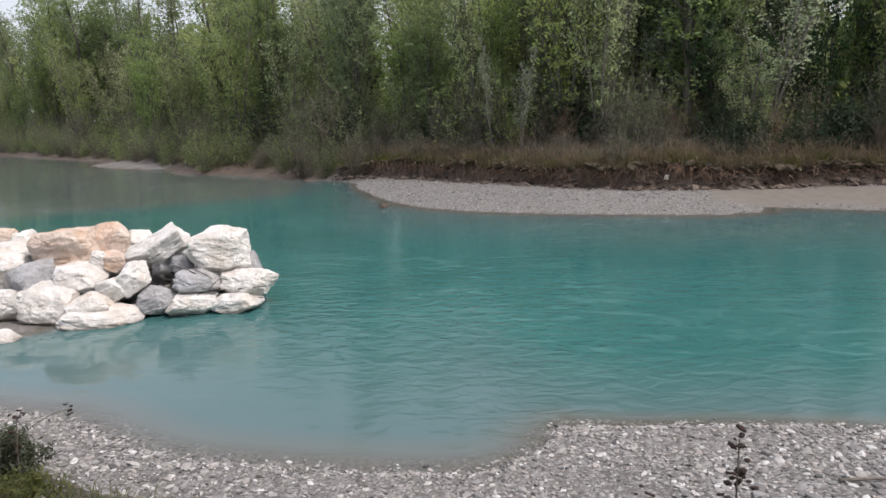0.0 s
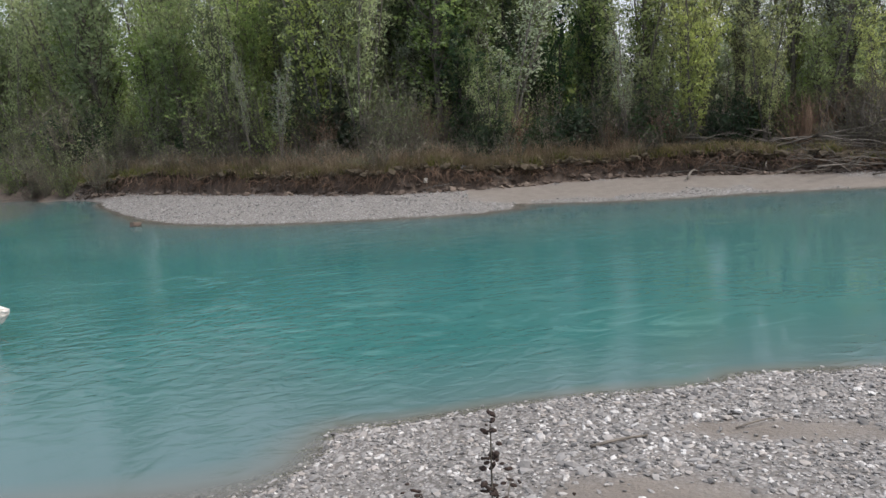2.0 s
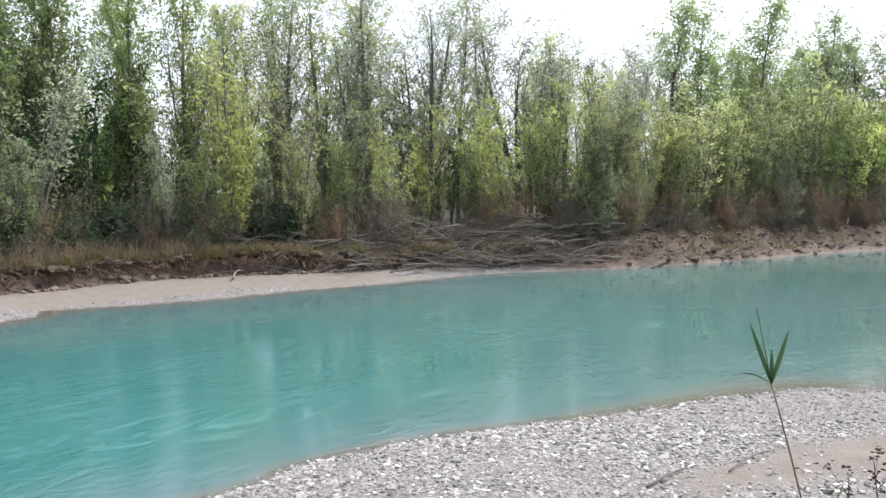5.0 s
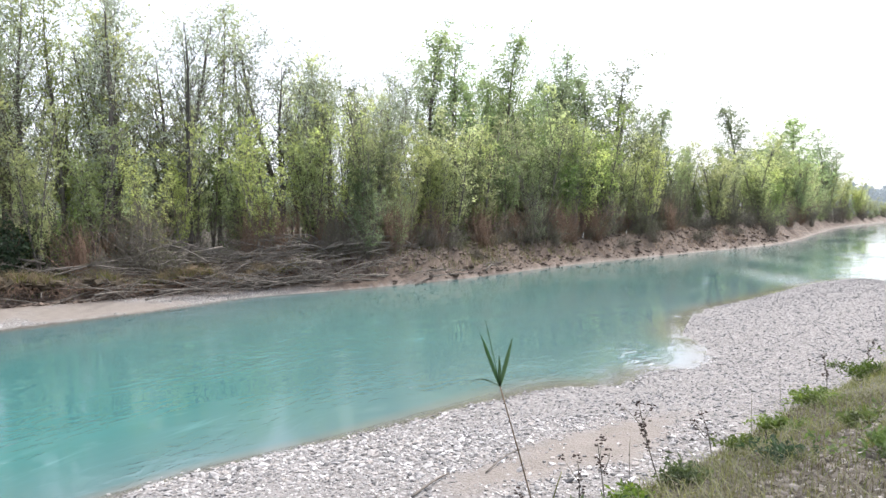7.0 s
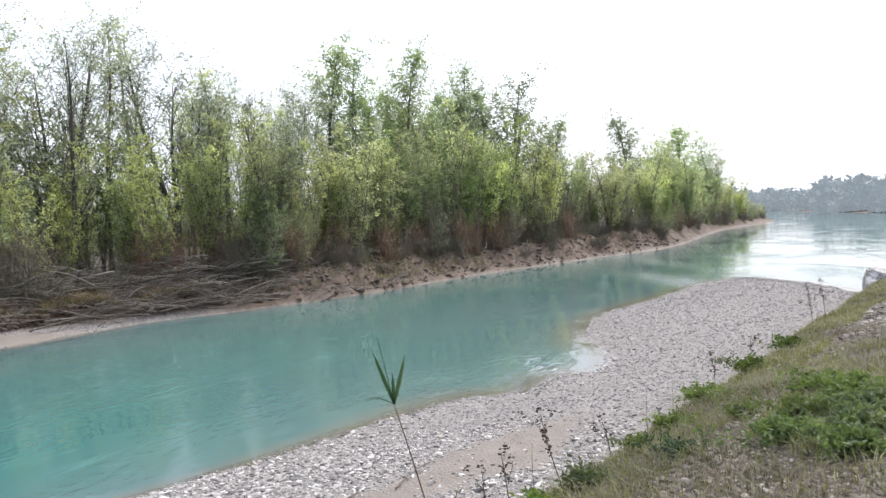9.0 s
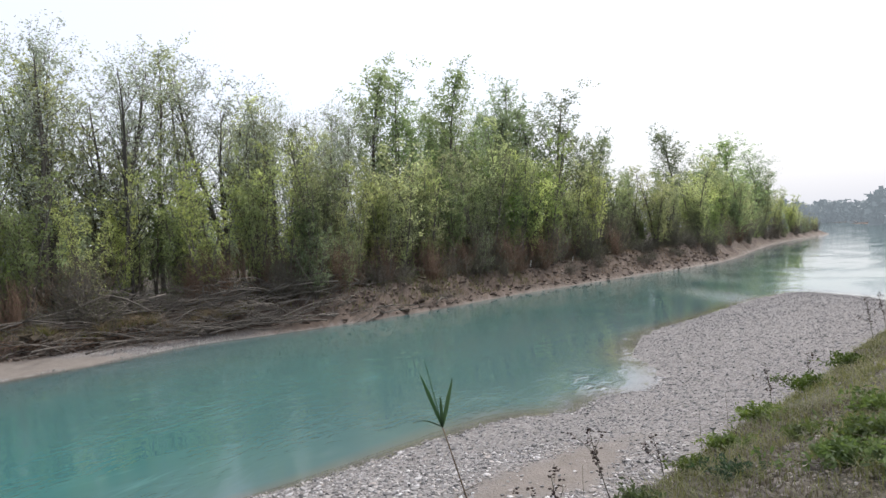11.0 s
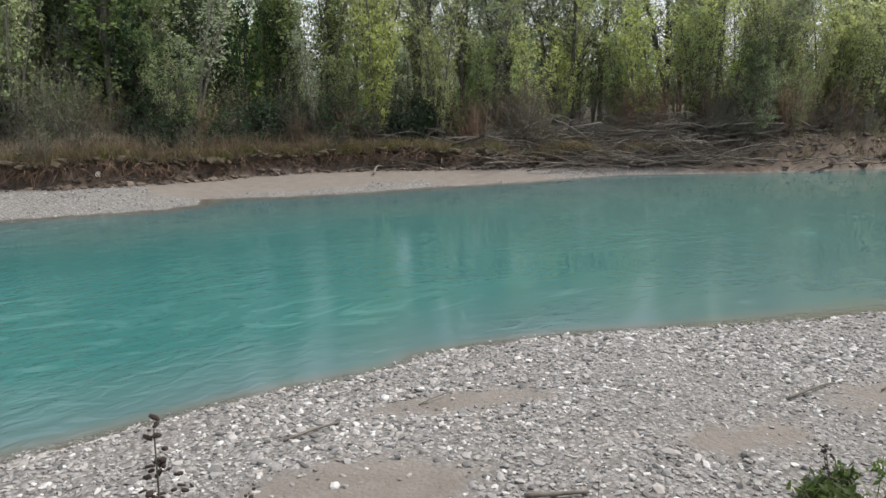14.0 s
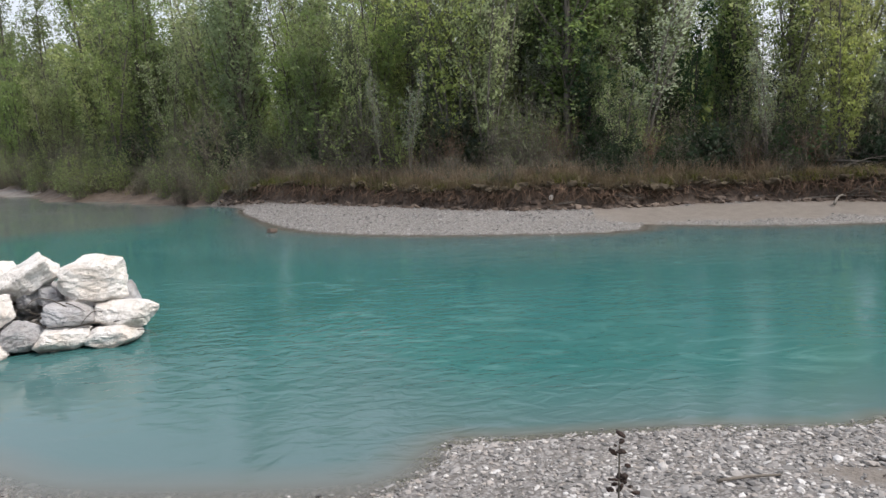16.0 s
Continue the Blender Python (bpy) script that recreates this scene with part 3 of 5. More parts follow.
boulder(-6.84, 16.35, 0.24, 1.16, 0.62, M_ROCK_WHITE, WHITE, 2, 3)
boulder(-5.78, 16.55, 0.18, 1.16, 0.58, M_ROCK_WHITE, WHITE, -5, -5)
boulder(-7.70, 16.25, 0.38, 0.94, 0.74, M_ROCK_GREY, GREY, 6, 25)
boulder(-8.22, 16.3, 0.88, 0.92, 0.66, M_ROCK_WHITE, WHITE, -38, 10, 0.8)
boulder(-8.66, 16.15, 0.66, 0.86, 0.62, M_ROCK_WHITE, WHITE, -22, -14, 0.9)
boulder(-9.61, 16.5, 0.90, 1.32, 0.80, M_ROCK_WHITE, WHITE, 8, 12)
boulder(-9.28, 16.95, 1.18, 0.68, 0.58, M_ROCK_WHITE, WHITE, 20, 35)
boulder(-10.13, 15.95, 0.42, 1.40, 1.10, M_ROCK_WHITE, WHITE, 0, 15)
boulder(-8.75, 15.65, 0.10, 2.05, 0.62, M_ROCK_WHITE, "flat-lying white limestone boulder at the waterline", 5, 8, 0.6)
boulder(-9.05, 15.75, 0.36, 1.10, 0.72, M_ROCK_WHITE, WHITE, -14, 18, 0.8)
boulder(-10.8, 16.55, 0.96, 1.16, 0.90, M_ROCK_GREY, GREY, -10, 40)
boulder(-11.6, 16.8, 1.07, 1.05, 1.02, M_ROCK_WHITE, WHITE, 10, 20)
boulder(-11.9, 17.4, 1.36, 1.34, 0.64, M_ROCK_WHITE, WHITE, 4, 5)
boulder(-11.9, 18.0, 1.55, 0.70, 0.68, M_ROCK_WHITE, WHITE, 0, 20)
boulder(-12.55, 18.2, 1.62, 0.70, 0.66, M_ROCK_ORANGE, RUST, 0, 70)
boulder(-11.25, 16.0, 0.40, 0.98, 0.86, M_ROCK_WHITE, WHITE, 12, 30)
boulder(-10.27, 14.45, 0.04, 0.68, 0.40, M_ROCK_WHITE, "small pale boulder half under water", 3, 15)
# the inner fill and the rest of the groyne towards the shore
for bx, by, bz, bw, bh, kind in ((-6.3, 17.9, 0.55, 1.7, 1.3, 1), (-7.7, 18.1, 0.5, 1.6, 1.3, 1), (-9.2, 18.0, 0.6, 1.8, 1.4, 0), (-10.6, 18.2, 0.7, 1.8, 1.4, 1), (-12.2, 17.0, 0.6, 1.5, 1.3, 0),
                                 (-12.9, 16.2, 0.4, 1.3, 1.1, 0), (-13.4, 17.4, 1.2, 1.4, 1.2, 2), (-14.6, 16.6, 0.7, 1.5, 1.4, 0), (-15.6, 17.2, 1.1, 1.6, 1.3, 0), (-13.9, 15.6, 0.3, 1.2, 0.9, 1)):
    boulder(bx, by, bz, bw, bh, (M_ROCK_WHITE, M_ROCK_GREY, M_ROCK_ORANGE)[kind], (WHITE, GREY, RUST)[kind], 0, 37 * bx % 90)


# ---------------------------------------------------------------- trees and shrubs of the far bank
def tree_parts(h, seed, girth, limbs, leaf_size, per_twig, spread, first, lean=0.03, stems=1, twigs=6, steep=(22, 48), round_top=0.6):
    """Trunk with ascending limbs, and a crown of leaves in sprays along the twigs of the limbs."""
    r = np.random.default_rng(seed)
    wood, crown = Geo(), Geo()
    t = np.linspace(0, 1, 9)
    leafy = []
    for stem in range(stems):
        hs = h * (1 if stem == 0 else r.uniform(0.68, 0.95))
        bend = r.normal(size=2).clip(-1.1, 1.1) * h * lean * (1 + 1.2 * (stems > 1))
        sway = 0.012 * h
        trunk = np.column_stack([bend[0] * t**1.3 + sway * np.sin(t * 7 + seed) * t, bend[1] * t**1.3 + sway * np.cos(t * 6 + stem) * t, hs * t * 0.97 - 0.25])
        wood.tube(trunk, girth * (1 if stem == 0 else 0.75) * (1 - t) ** 0.8 + 0.012, 6)
        count = limbs // stems
        for k in range(count):
            u = first + (0.99 - first) * (k + r.uniform(0, 1)) / count
            v = ((u - first) / (1 - first)) ** 1.35        # more limbs low on the crown than at its top
            u = first + (1 - first) * v
            base = np.array([np.interp(u, t, trunk[:, c]) for c in range(3)])
            a = r.uniform(0, 2 * math.pi)
            wide = (0.40 + 0.60 * min(1, v / 0.35)) * (1 - v**2.6) ** round_top
            reach = spread * h * wide * r.uniform(0.45, 1.2) + 0.25
            tilt = radians(r.uniform(*steep))
            length = reach / math.sin(tilt) * 0.75
            tip = base + np.array([math.cos(a) * math.sin(tilt), math.sin(a) * math.sin(tilt), math.cos(tilt)]) * length
            tip[2] = min(tip[2], hs * (1.0 + 0.03 * r.normal()))
            limb = curve_points(base, tip, -0.10 * reach, 6, r, 0.06)
            wood.tube(limb[::2] if len(limb) < 6 else limb[[0, 2, 5]], np.array([1.0, 0.6, 0.15]) * max(0.014, girth * 0.42 * (1 - u)), 4, False)
            for _ in range(int(round(twigs * (0.45 + 0.75 * min(1.3, reach / (spread * h)))))):
                q = limb[r.integers(1, 6)]
                grow = r.normal(size=3) * (1, 1, 0.7) + np.array([math.cos(a) * 0.4, math.sin(a) * 0.4, 1.3])
                end = q + grow / np.linalg.norm(grow) * (0.22 + 0.34 * reach * r.uniform(0.5, 1.2))
                wood.add([q, q + (0.018, 0, 0), q + (0, 0.018, 0.01), end], [(0, 1, 3), (1, 2, 3), (2, 0, 3)])
                w = r.uniform(0.25, 1.08, (per_twig, 1))
                leafy.append(q + (end - q) * w + r.normal(size=(per_twig, 3)) * (0.05 + 0.05 * reach))
    crown.leaves(np.concatenate(leafy), leaf_size, r)
    return wood, crown


def make_tree(name, label, h, seed, bark, leaf, **kw):
    ob = thing(name, label, "tree" if h > 5 else "shrub", "trees of the far bank" if h > 5 else "shrubs of the far bank", (0, 0, -50))
    wood, crown = tree_parts(h, seed, **kw)
    part("trunk", wood, bark, ob)
    part("crown", crown, leaf, ob, smooth=False)
    return ob


def make_shrub(name, label, h, seed, stems, bark, leaf, leaf_n, leaf_size, wide, twigs=5, droop=0.0):
    """Many thin stems from one stool, with twigs, and leaves or buds along them."""
    r = np.random.default_rng(seed)
    ob = thing(name, label, "shrub", "shrubs of the far bank", (0, 0, -50))
    wood, crown = Geo(), Geo()
    pts = []
    for _ in range(stems):
        a, s = r.uniform(0, 6.28), abs(r.normal()) * wide
        b = np.array([math.cos(a), math.sin(a), 0]) * r.uniform(0, 0.6) * wide
        e = np.array([math.cos(a) * s, math.sin(a) * s, h * r.uniform(0.35, 1.05)])
        st = curve_points(b + (0, 0, -0.1), e, droop * r.uniform(0, 1) * h, 6, r, 0.07)
        wood.tube(st[[0, 2, 4, 5]], np.linspace(0.010 + 0.003 * h, 0.004, 4), 3, False)
        pts.append(st[1:])
        for _ in range(twigs):
            q = st[r.integers(1, 6)]
            tw = q + r.normal(size=3) * h * 0.11 + np.array([0, 0, h * 0.12])
            wood.add([q, q + (0.013, 0, 0), q + (0, 0.013, 0.008), tw], [(0, 1, 3), (1, 2, 3), (2, 0, 3)])
            pts.append(np.stack([q * 0.5 + tw * 0.5, tw]))
    pts = np.concatenate(pts)
    part("stool", wood, bark, ob)
    if leaf_n:
        crown.leaves(pts[r.integers(0, len(pts), leaf_n)] + r.normal(size=(leaf_n, 3)) * (0.04 + 0.02 * h), leaf_size, r)
        part("foliage", crown, leaf, ob, smooth=False)
    return ob


FRESH = "tall poplar with fresh green spring leaves"
SPARSE = "tall thin poplar with sparse silvery young leaves"
LIGHT = "full-crowned poplar with light green spring leaves"
TALL = [
    make_tree("poplar", FRESH, 14.0, 1, M_BARK, M_LEAF_GREEN, girth=0.15, limbs=60, leaf_size=0.105, per_twig=12, spread=0.15, first=0.22, twigs=7, steep=(14, 38)),
    make_tree("poplar", FRESH, 14.0, 2, M_BARK, M_LEAF_GREEN, girth=0.13, limbs=58, leaf_size=0.10, per_twig=11, spread=0.13, first=0.26, stems=2, steep=(12, 34)),
    make_tree("poplar", SPARSE, 14.0, 3, M_BARK, M_LEAF_SILVER, girth=0.12, limbs=66, leaf_size=0.078, per_twig=10, spread=0.15, first=0.26, stems=2, lean=0.035, twigs=7, steep=(14, 38)),
    make_tree("poplar", SPARSE, 14.0, 4, M_BARK, M_LEAF_SILVER, girth=0.12, limbs=60, leaf_size=0.078, per_twig=10, spread=0.15, first=0.28, lean=0.045, twigs=7, steep=(14, 38)),
    make_tree("poplar", "tall poplar with yellowish new leaves", 14.0, 5, M_BARK, M_LEAF_YOUNG, girth=0.11, limbs=60, leaf_size=0.088, per_twig=11, spread=0.13, first=0.22, steep=(12, 34)),
    make_tree("poplar", LIGHT, 14.0, 6, M_BARK, M_LEAF_FRESH, girth=0.13, limbs=80, leaf_size=0.105, per_twig=13, spread=0.14, first=0.14, twigs=7, steep=(12, 34)),
    make_tree("poplar", LIGHT, 14.0, 7, M_BARK, M_LEAF_FRESH, girth=0.11, limbs=76, leaf_size=0.10, per_twig=13, spread=0.125, first=0.16, stems=2, twigs=7, steep=(12, 32)),
    make_tree("bare_poplar", "leaning dark-trunked poplar with few leaves", 14.0, 8, M_BARK_DARK, M_LEAF_SILVER, girth=0.12, limbs=40, leaf_size=0.075, per_twig=5, spread=0.19, first=0.28, lean=0.055, stems=2, steep=(20, 50)),
]
YOUNG = [
    make_tree("willow", "young willow with yellow-green spring leaves", 8.0, 11, M_BARK, M_LEAF_YOUNG, girth=0.05, limbs=64, leaf_size=0.092, per_twig=10, spread=0.14, first=0.14, lean=0.05, stems=4, twigs=5, steep=(8, 28)),
    make_tree("willow", "young willow with yellow-green spring leaves", 8.0, 12, M_BARK_PALE, M_LEAF_YOUNG, girth=0.045, limbs=52, leaf_size=0.088, per_twig=9, spread=0.12, first=0.22, lean=0.06, stems=4, twigs=5, steep=(8, 26)),
    make_tree("alder", "young alder with mid-green leaves", 8.0, 13, M_BARK, M_LEAF_GREEN, girth=0.055, limbs=52, leaf_size=0.092, per_twig=10, spread=0.14, first=0.24, lean=0.05, stems=3, twigs=5, steep=(12, 34)),
    make_tree("sapling", "slender leaning sapling with sparse leaves", 8.0, 14, M_BARK_PALE, M_LEAF_SILVER, girth=0.045, limbs=32, leaf_size=0.08, per_twig=7, spread=0.12, first=0.34, lean=0.09, stems=2, twigs=5),
    make_tree("willow", "spreading riverside willow with pale green leaves", 8.0, 15, M_BARK, M_LEAF_FRESH, girth=0.06, limbs=56, leaf_size=0.085, per_twig=11, spread=0.22, first=0.10, lean=0.10, stems=4, twigs=5, steep=(20, 60)),
]
DARK = make_tree("alder", "dark-leaved alder with several stems", 8.0, 16, M_BARK_DARK, M_LEAF_DARK, girth=0.07, limbs=52, leaf_size=0.11, per_twig=11, spread=0.17, first=0.10, stems=3, twigs=5, steep=(14, 45))
DEEP = [
    make_tree("poplar", "poplar deep in the wood behind the bank", 13.0, 41, M_BARK, M_LEAF_GREEN, girth=0.15, limbs=34, leaf_size=0.17, per_twig=9, spread=0.17, first=0.16, twigs=5),
    make_tree("poplar", "poplar deep in the wood behind the bank", 13.0, 42, M_BARK, M_LEAF_SILVER, girth=0.14, limbs=30, leaf_size=0.13, per_twig=9, spread=0.16, first=0.24, twigs=5),
    make_tree("poplar", "pale green poplar deep in the wood behind the bank", 13.0, 43, M_BARK, M_LEAF_FRESH, girth=0.14, limbs=34, leaf_size=0.14, per_twig=10, spread=0.17, first=0.14, twigs=5),
]
BRUSH = [
    make_shrub("brushwood", "bare brown brushwood with many thin stems", 4.0, 21, 60, M_TWIG, M_LEAF_DRY, 260, 0.06, 1.3, 8),
    make_shrub("brushwood", "bare reddish brushwood with many thin stems", 4.0, 22, 64, M_TWIG_RED, M_LEAF_DRY, 300, 0.06, 1.2, 8),
    make_shrub("osier", "grey-brown osier shoots with the first green leaves", 4.0, 23, 44, M_TWIG, M_LEAF_DULL, 800, 0.08, 1.1, 7),
    make_shrub("thicket", "green thicket of low willow shoots", 4.0, 24, 30, M_TWIG, M_LEAF_GREEN, 1100, 0.10, 1.2),
    make_shrub("bramble", "low grey-brown tangle of arching bramble canes", 1.5, 25, 60, M_TWIG, M_LEAF_DULL, 420, 0.06, 1.1, 7, 0.5),
]
BUSH = [
    make_shrub("evergreen_bush", "dense dark green bush on the bank", 2.4, 31, 30, M_TWIG, M_LEAF_DARK, 2400, 0.10, 0.9),
    make_shrub("evergreen_bush", "dense dark green bush on the bank", 2.4, 32, 26, M_TWIG, M_LEAF_DARK, 2000, 0.10, 0.75),
]


def along(line):
    """Running length and inland normal of a plan line."""
    d = np.diff(line, axis=0)
    s = np.concatenate([[0], np.cumsum(np.hypot(d[:, 0], d[:, 1]))])
    n = np.column_stack([-d[:, 1], d[:, 0]])
    n /= np.linalg.norm(n, axis=1, keepdims=True)
    return s, n


edge = scarp_line[(scarp_line[:, 0] > -125) & (scarp_line[:, 0] < 216)]
edge_s, edge_n = along(edge)


def on_bank(s, inland):
    k = int(np.clip(np.searchsorted(edge_s, s) - 1, 0, len(edge_n) - 1))
    u = (s - edge_s[k]) / max(edge_s[k + 1] - edge_s[k], 1e-6)
    return edge[k] + (edge[k + 1] - edge[k]) * u + edge_n[k] * inland


def s_of(x):
    return float(np.interp(x, edge[:, 0], edge_s))


plants = []      # thing, x, y, turn, height over the model's own


def plant(kind, x, y, scale, wide=None):
    plants.append((kind, x, y, rng.uniform(0, 360), scale, (wide or scale) * rng.uniform(0.85, 1.35)))


def roof(x):
    """Height to which the lesser trees of the wood grow, along the river."""
    return float(np.interp(x, (-60, -20, 5, 24, 30, 40, 46, 53, 74, 83, 96, 125, 165, 184, 205), (22, 18.5, 17, 17, 15.5, 14.8, 12.6, 15.6, 16.8, 11.6, 11.2, 13, 13.5, 7, 4)))


# trees that stand out on the skyline
for kind, x, y, top, fat in ((3, 28.9, 37.0, 17.0, 1.1), (4, 30.4, 35.8, 17.0, 1.2), (3, 32.8, 35.7, 16.9, 1.0), (2, 35.3, 33.2, 16.5, 1.45), (3, 38.0, 33.0, 16.2, 1.1), (4, 38.6, 31.8, 17.1, 1.15), (2, 41.6, 32.1, 16.7, 1.2), (2, 43.2, 30, 17.2, 1.5), (7, 34.6, 30.6, 15.2, 1.0), (7, 31.6, 33.2, 14.6, 1.0),
                             (2, 43.6, 26.6, 14.4, 1.1), (3, 45.1, 25.2, 13.2, 1.1), (2, 49.2, 25, 14.5, 1.3), (3, 51.2, 24.9, 13.2, 1.0), (5, 55.9, 24.8, 18.2, 1.25), (6, 57.6, 23.3, 18.1, 1.4), (6, 60.2, 22.4, 15.4, 1.2), (5, 62.5, 20.2, 19, 1.25), (2, 65.5, 19.0, 16.0, 1.2), (6, 72.3, 17, 19.5, 1.5), (5, 75.2, 15.4, 17.0, 1.1), (6, 77.7, 13.2, 18.7, 1.35), (5, 82.7, 9.8, 14.2, 1.0),
                             (5, 105.3, 2.2, 16.8, 1.5), (6, 130.8, -3, 16.2, 1.6), (5, 146.8, -5.9, 19, 1.9), (6, 163.4, -12, 18.4, 2.1), (4, 171.2, -14.8, 14.5, 1.6)):
    k = (top - 1.5) / 13.9
    plant(TALL[kind], x, y, k, k * fat)
# young trees that stand forward at the river's edge
for kind, x, y, top, fat in ((0, 48.5, 19.3, 10.9, 1.25), (0, 46.9, 20.4, 9.6, 1.0), (0, 52, 18.6, 10.3, 1.1), (1, 44, 20.8, 8, 1.0), (4, 40, 21.6, 6.6, 1.1), (4, 42, 20.6, 5.6, 1.0), (0, 44.3, 22.5, 8.8, 0.9), (1, 41.5, 24.4, 11.4, 1.0), (0, 40.1, 25.6, 10.6, 0.9), (1, 38.2, 27.4, 10.2, 0.9), (0, 36.3, 28.3, 9.2, 0.9), (0, 33.4, 30.1, 8.8, 0.9), (1, 31.1, 30.4, 8.1, 0.9),
                             (4, 57, 15.6, 5.5, 1.1), (2, 59.7, 15.9, 11.6, 1.0), (2, 64.8, 13.7, 10.4, 1.1), (0, 71.5, 10.7, 10.2, 1.1), (0, 85.2, 4, 10.2, 1.2), (2, 83.4, 7.4, 10.2, 1.1), (0, 86.8, 6.4, 9.6, 1.2), (2, 89.4, 4.6, 10.4, 1.2), (0, 92, 2.6, 9.8, 1.2), (1, 88, 9.5, 10.5, 1.2), (0, 95.4, -0.3, 11.3, 1.3), (4, 126.7, -6.3, 12.8, 1.4), (0, 25.6, 32.0, 9.5, 0.8), (0, 22.4, 33.6, 9.8, 0.9), (3, 19.6, 35.0, 9.0, 0.7), (4, 12.5, 36.4, 7.0, 0.8), (3, 2.0, 40.6, 7.5, 0.7), (3, 0.5, 42.0, 8.4, 0.6)):
    k = (top - 1.4) / 8
    plant(YOUNG[kind], x, y, k, k * fat)

total = edge_s[-1]
s = 0.0
while s < total:
    p = on_bank(s, 0)
    cap = roof(p[0])
    if p[0] > 90:
        s += 1.9
        k = min(rng.uniform(0.7, 1.3), cap / 8.6)
        plant(YOUNG[(0, 1, 0, 2)[rng.integers(0, 4)]], *on_bank(s, rng.uniform(1.0, 6)), k, k * 1.25)
        if rng.uniform() < 0.6:
            plant(BRUSH[rng.integers(0, 4)], *on_bank(s, rng.uniform(0.8, 3)), min(rng.uniform(0.6, 1.1), cap / 5))
        if rng.uniform() < 0.5 and p[0] < 178:
            k = min(rng.uniform(0.6, 0.9), (cap - 1.5) / 14)
            plant(TALL[(4, 5, 6, 2)[rng.integers(0, 4)]], *on_bank(s, rng.uniform(4, 11)), k, k * 1.2)
        continue
    west = p[0] < 18                           # greener, taller wood upstream, yellower downstream
    s += 1.0 if p[0] > -9 else 1.4
    by_pile = 33 < p[0] < 90                   # here the young trees come down to the bank
    if rng.uniform() < (0.66 if by_pile else 0.58):
        top = rng.uniform(0.45, 0.86) * cap
        k = (top - 1.5) / 8
        plant(YOUNG[((2, 2, 2, 3) if 3 < p[0] <= 18 else (2, 0, 2, 1) if west else (0, 1, 0, 2) if p[0] < 52 else (0, 2, 2, 1))[rng.integers(0, 4)]], *on_bank(s, rng.uniform(2.0, 6.5) if by_pile else rng.uniform(3.4, 9)), k, k * 0.95)
    if rng.uniform() < (0.70 if by_pile else 0.66 if p[0] > 20 else 0.80 if p[0] > 3 else 0.64):
        q = on_bank(s, rng.uniform(6, 17))
        k = (cap * rng.uniform(0.78, 1.05) - 1.5) / 14 * (1.15 if west else 1)
        plant(TALL[((0, 1, 0, 5, 1) if west else (4, 2, 3, 4, 3) if p[0] < 52 else (5, 6, 2, 5, 6))[rng.integers(0, 5)]], *q, k, k * 1.1)
    if rng.uniform() < (0.75 if p[0] < -9 else 0.55 if west else 0.40):
        q = on_bank(s, rng.uniform(13, 42))
        k = (cap * rng.uniform(0.60, 0.85) - 1.0) / 13 * (1.15 if west else 1)
        plant(DEEP[(0, 0, 2)[rng.integers(0, 3)] if west else rng.integers(1, 3)], *q, k, k * 1.15)
    for _ in range(2 if 18 < p[0] < 60 else 1):
        if rng.uniform() < (0.2 if p[0] < -9 else 0.5):               # bare brush under the trees, reddish downstream
            plant(BRUSH[0 if rng.uniform() < (0.75 if west else 0.3) else 1], *on_bank(s, rng.uniform(1.8, 6)), rng.uniform(0.4, 0.8) * (1 if west else 1.15))
    if rng.uniform() < 0.6:
        plant(BRUSH[2], *on_bank(s, rng.uniform(2.0, 8)), rng.uniform(0.6, 1.25))
    if rng.uniform() < (0.6 if west else 0.25):
        plant(BRUSH[3], *on_bank(s, rng.uniform(3, 9)), rng.uniform(0.6, 1.2))
    if rng.uniform() < 0.75:
        plant(BRUSH[4], *on_bank(s, rng.uniform(1.0, 3.2)), rng.uniform(0.45, 1.0))
    if p[0] < -9:                              # upstream the brush hangs over the water
        for _ in range(2):
            plant((BRUSH[3], BRUSH[2], BRUSH[4], BRUSH[3])[rng.integers(0, 4)], *on_bank(s, rng.uniform(-0.4, 2.5)), rng.uniform(0.35, 0.8))
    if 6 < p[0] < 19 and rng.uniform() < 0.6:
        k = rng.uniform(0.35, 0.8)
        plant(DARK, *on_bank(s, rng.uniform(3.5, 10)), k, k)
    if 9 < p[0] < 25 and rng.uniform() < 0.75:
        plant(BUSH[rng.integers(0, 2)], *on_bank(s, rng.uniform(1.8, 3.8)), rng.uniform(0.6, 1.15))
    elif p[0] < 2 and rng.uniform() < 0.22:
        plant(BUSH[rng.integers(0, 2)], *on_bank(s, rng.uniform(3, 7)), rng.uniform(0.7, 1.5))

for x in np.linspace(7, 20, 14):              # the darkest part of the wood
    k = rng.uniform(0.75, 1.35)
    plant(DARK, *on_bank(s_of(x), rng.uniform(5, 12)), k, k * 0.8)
for x in np.linspace(8, 24, 9):
    k = rng.uniform(0.95, 1.2)
    plant(TALL[int(rng.integers(0, 2))], *on_bank(s_of(x), rng.uniform(7, 14)), k, k)

plant_z = ground_z([(p[1], p[2]) for p in plants])
first_use = set()
for (kind, x, y, turn, scale, wide), z in zip(plants, plant_z):
    m = pose(x, y, z - 0.05, 0, 0, turn) @ Matrix.Diagonal((wide, wide, scale, 1))
    if kind.name not in first_use:
        first_use.add(kind.name)
        kind.matrix_basis = m
    else:
        c = copy_thing(kind, pose(x, y, z - 0.05, 0, 0, turn))
        c.scale = (wide, wide, scale)

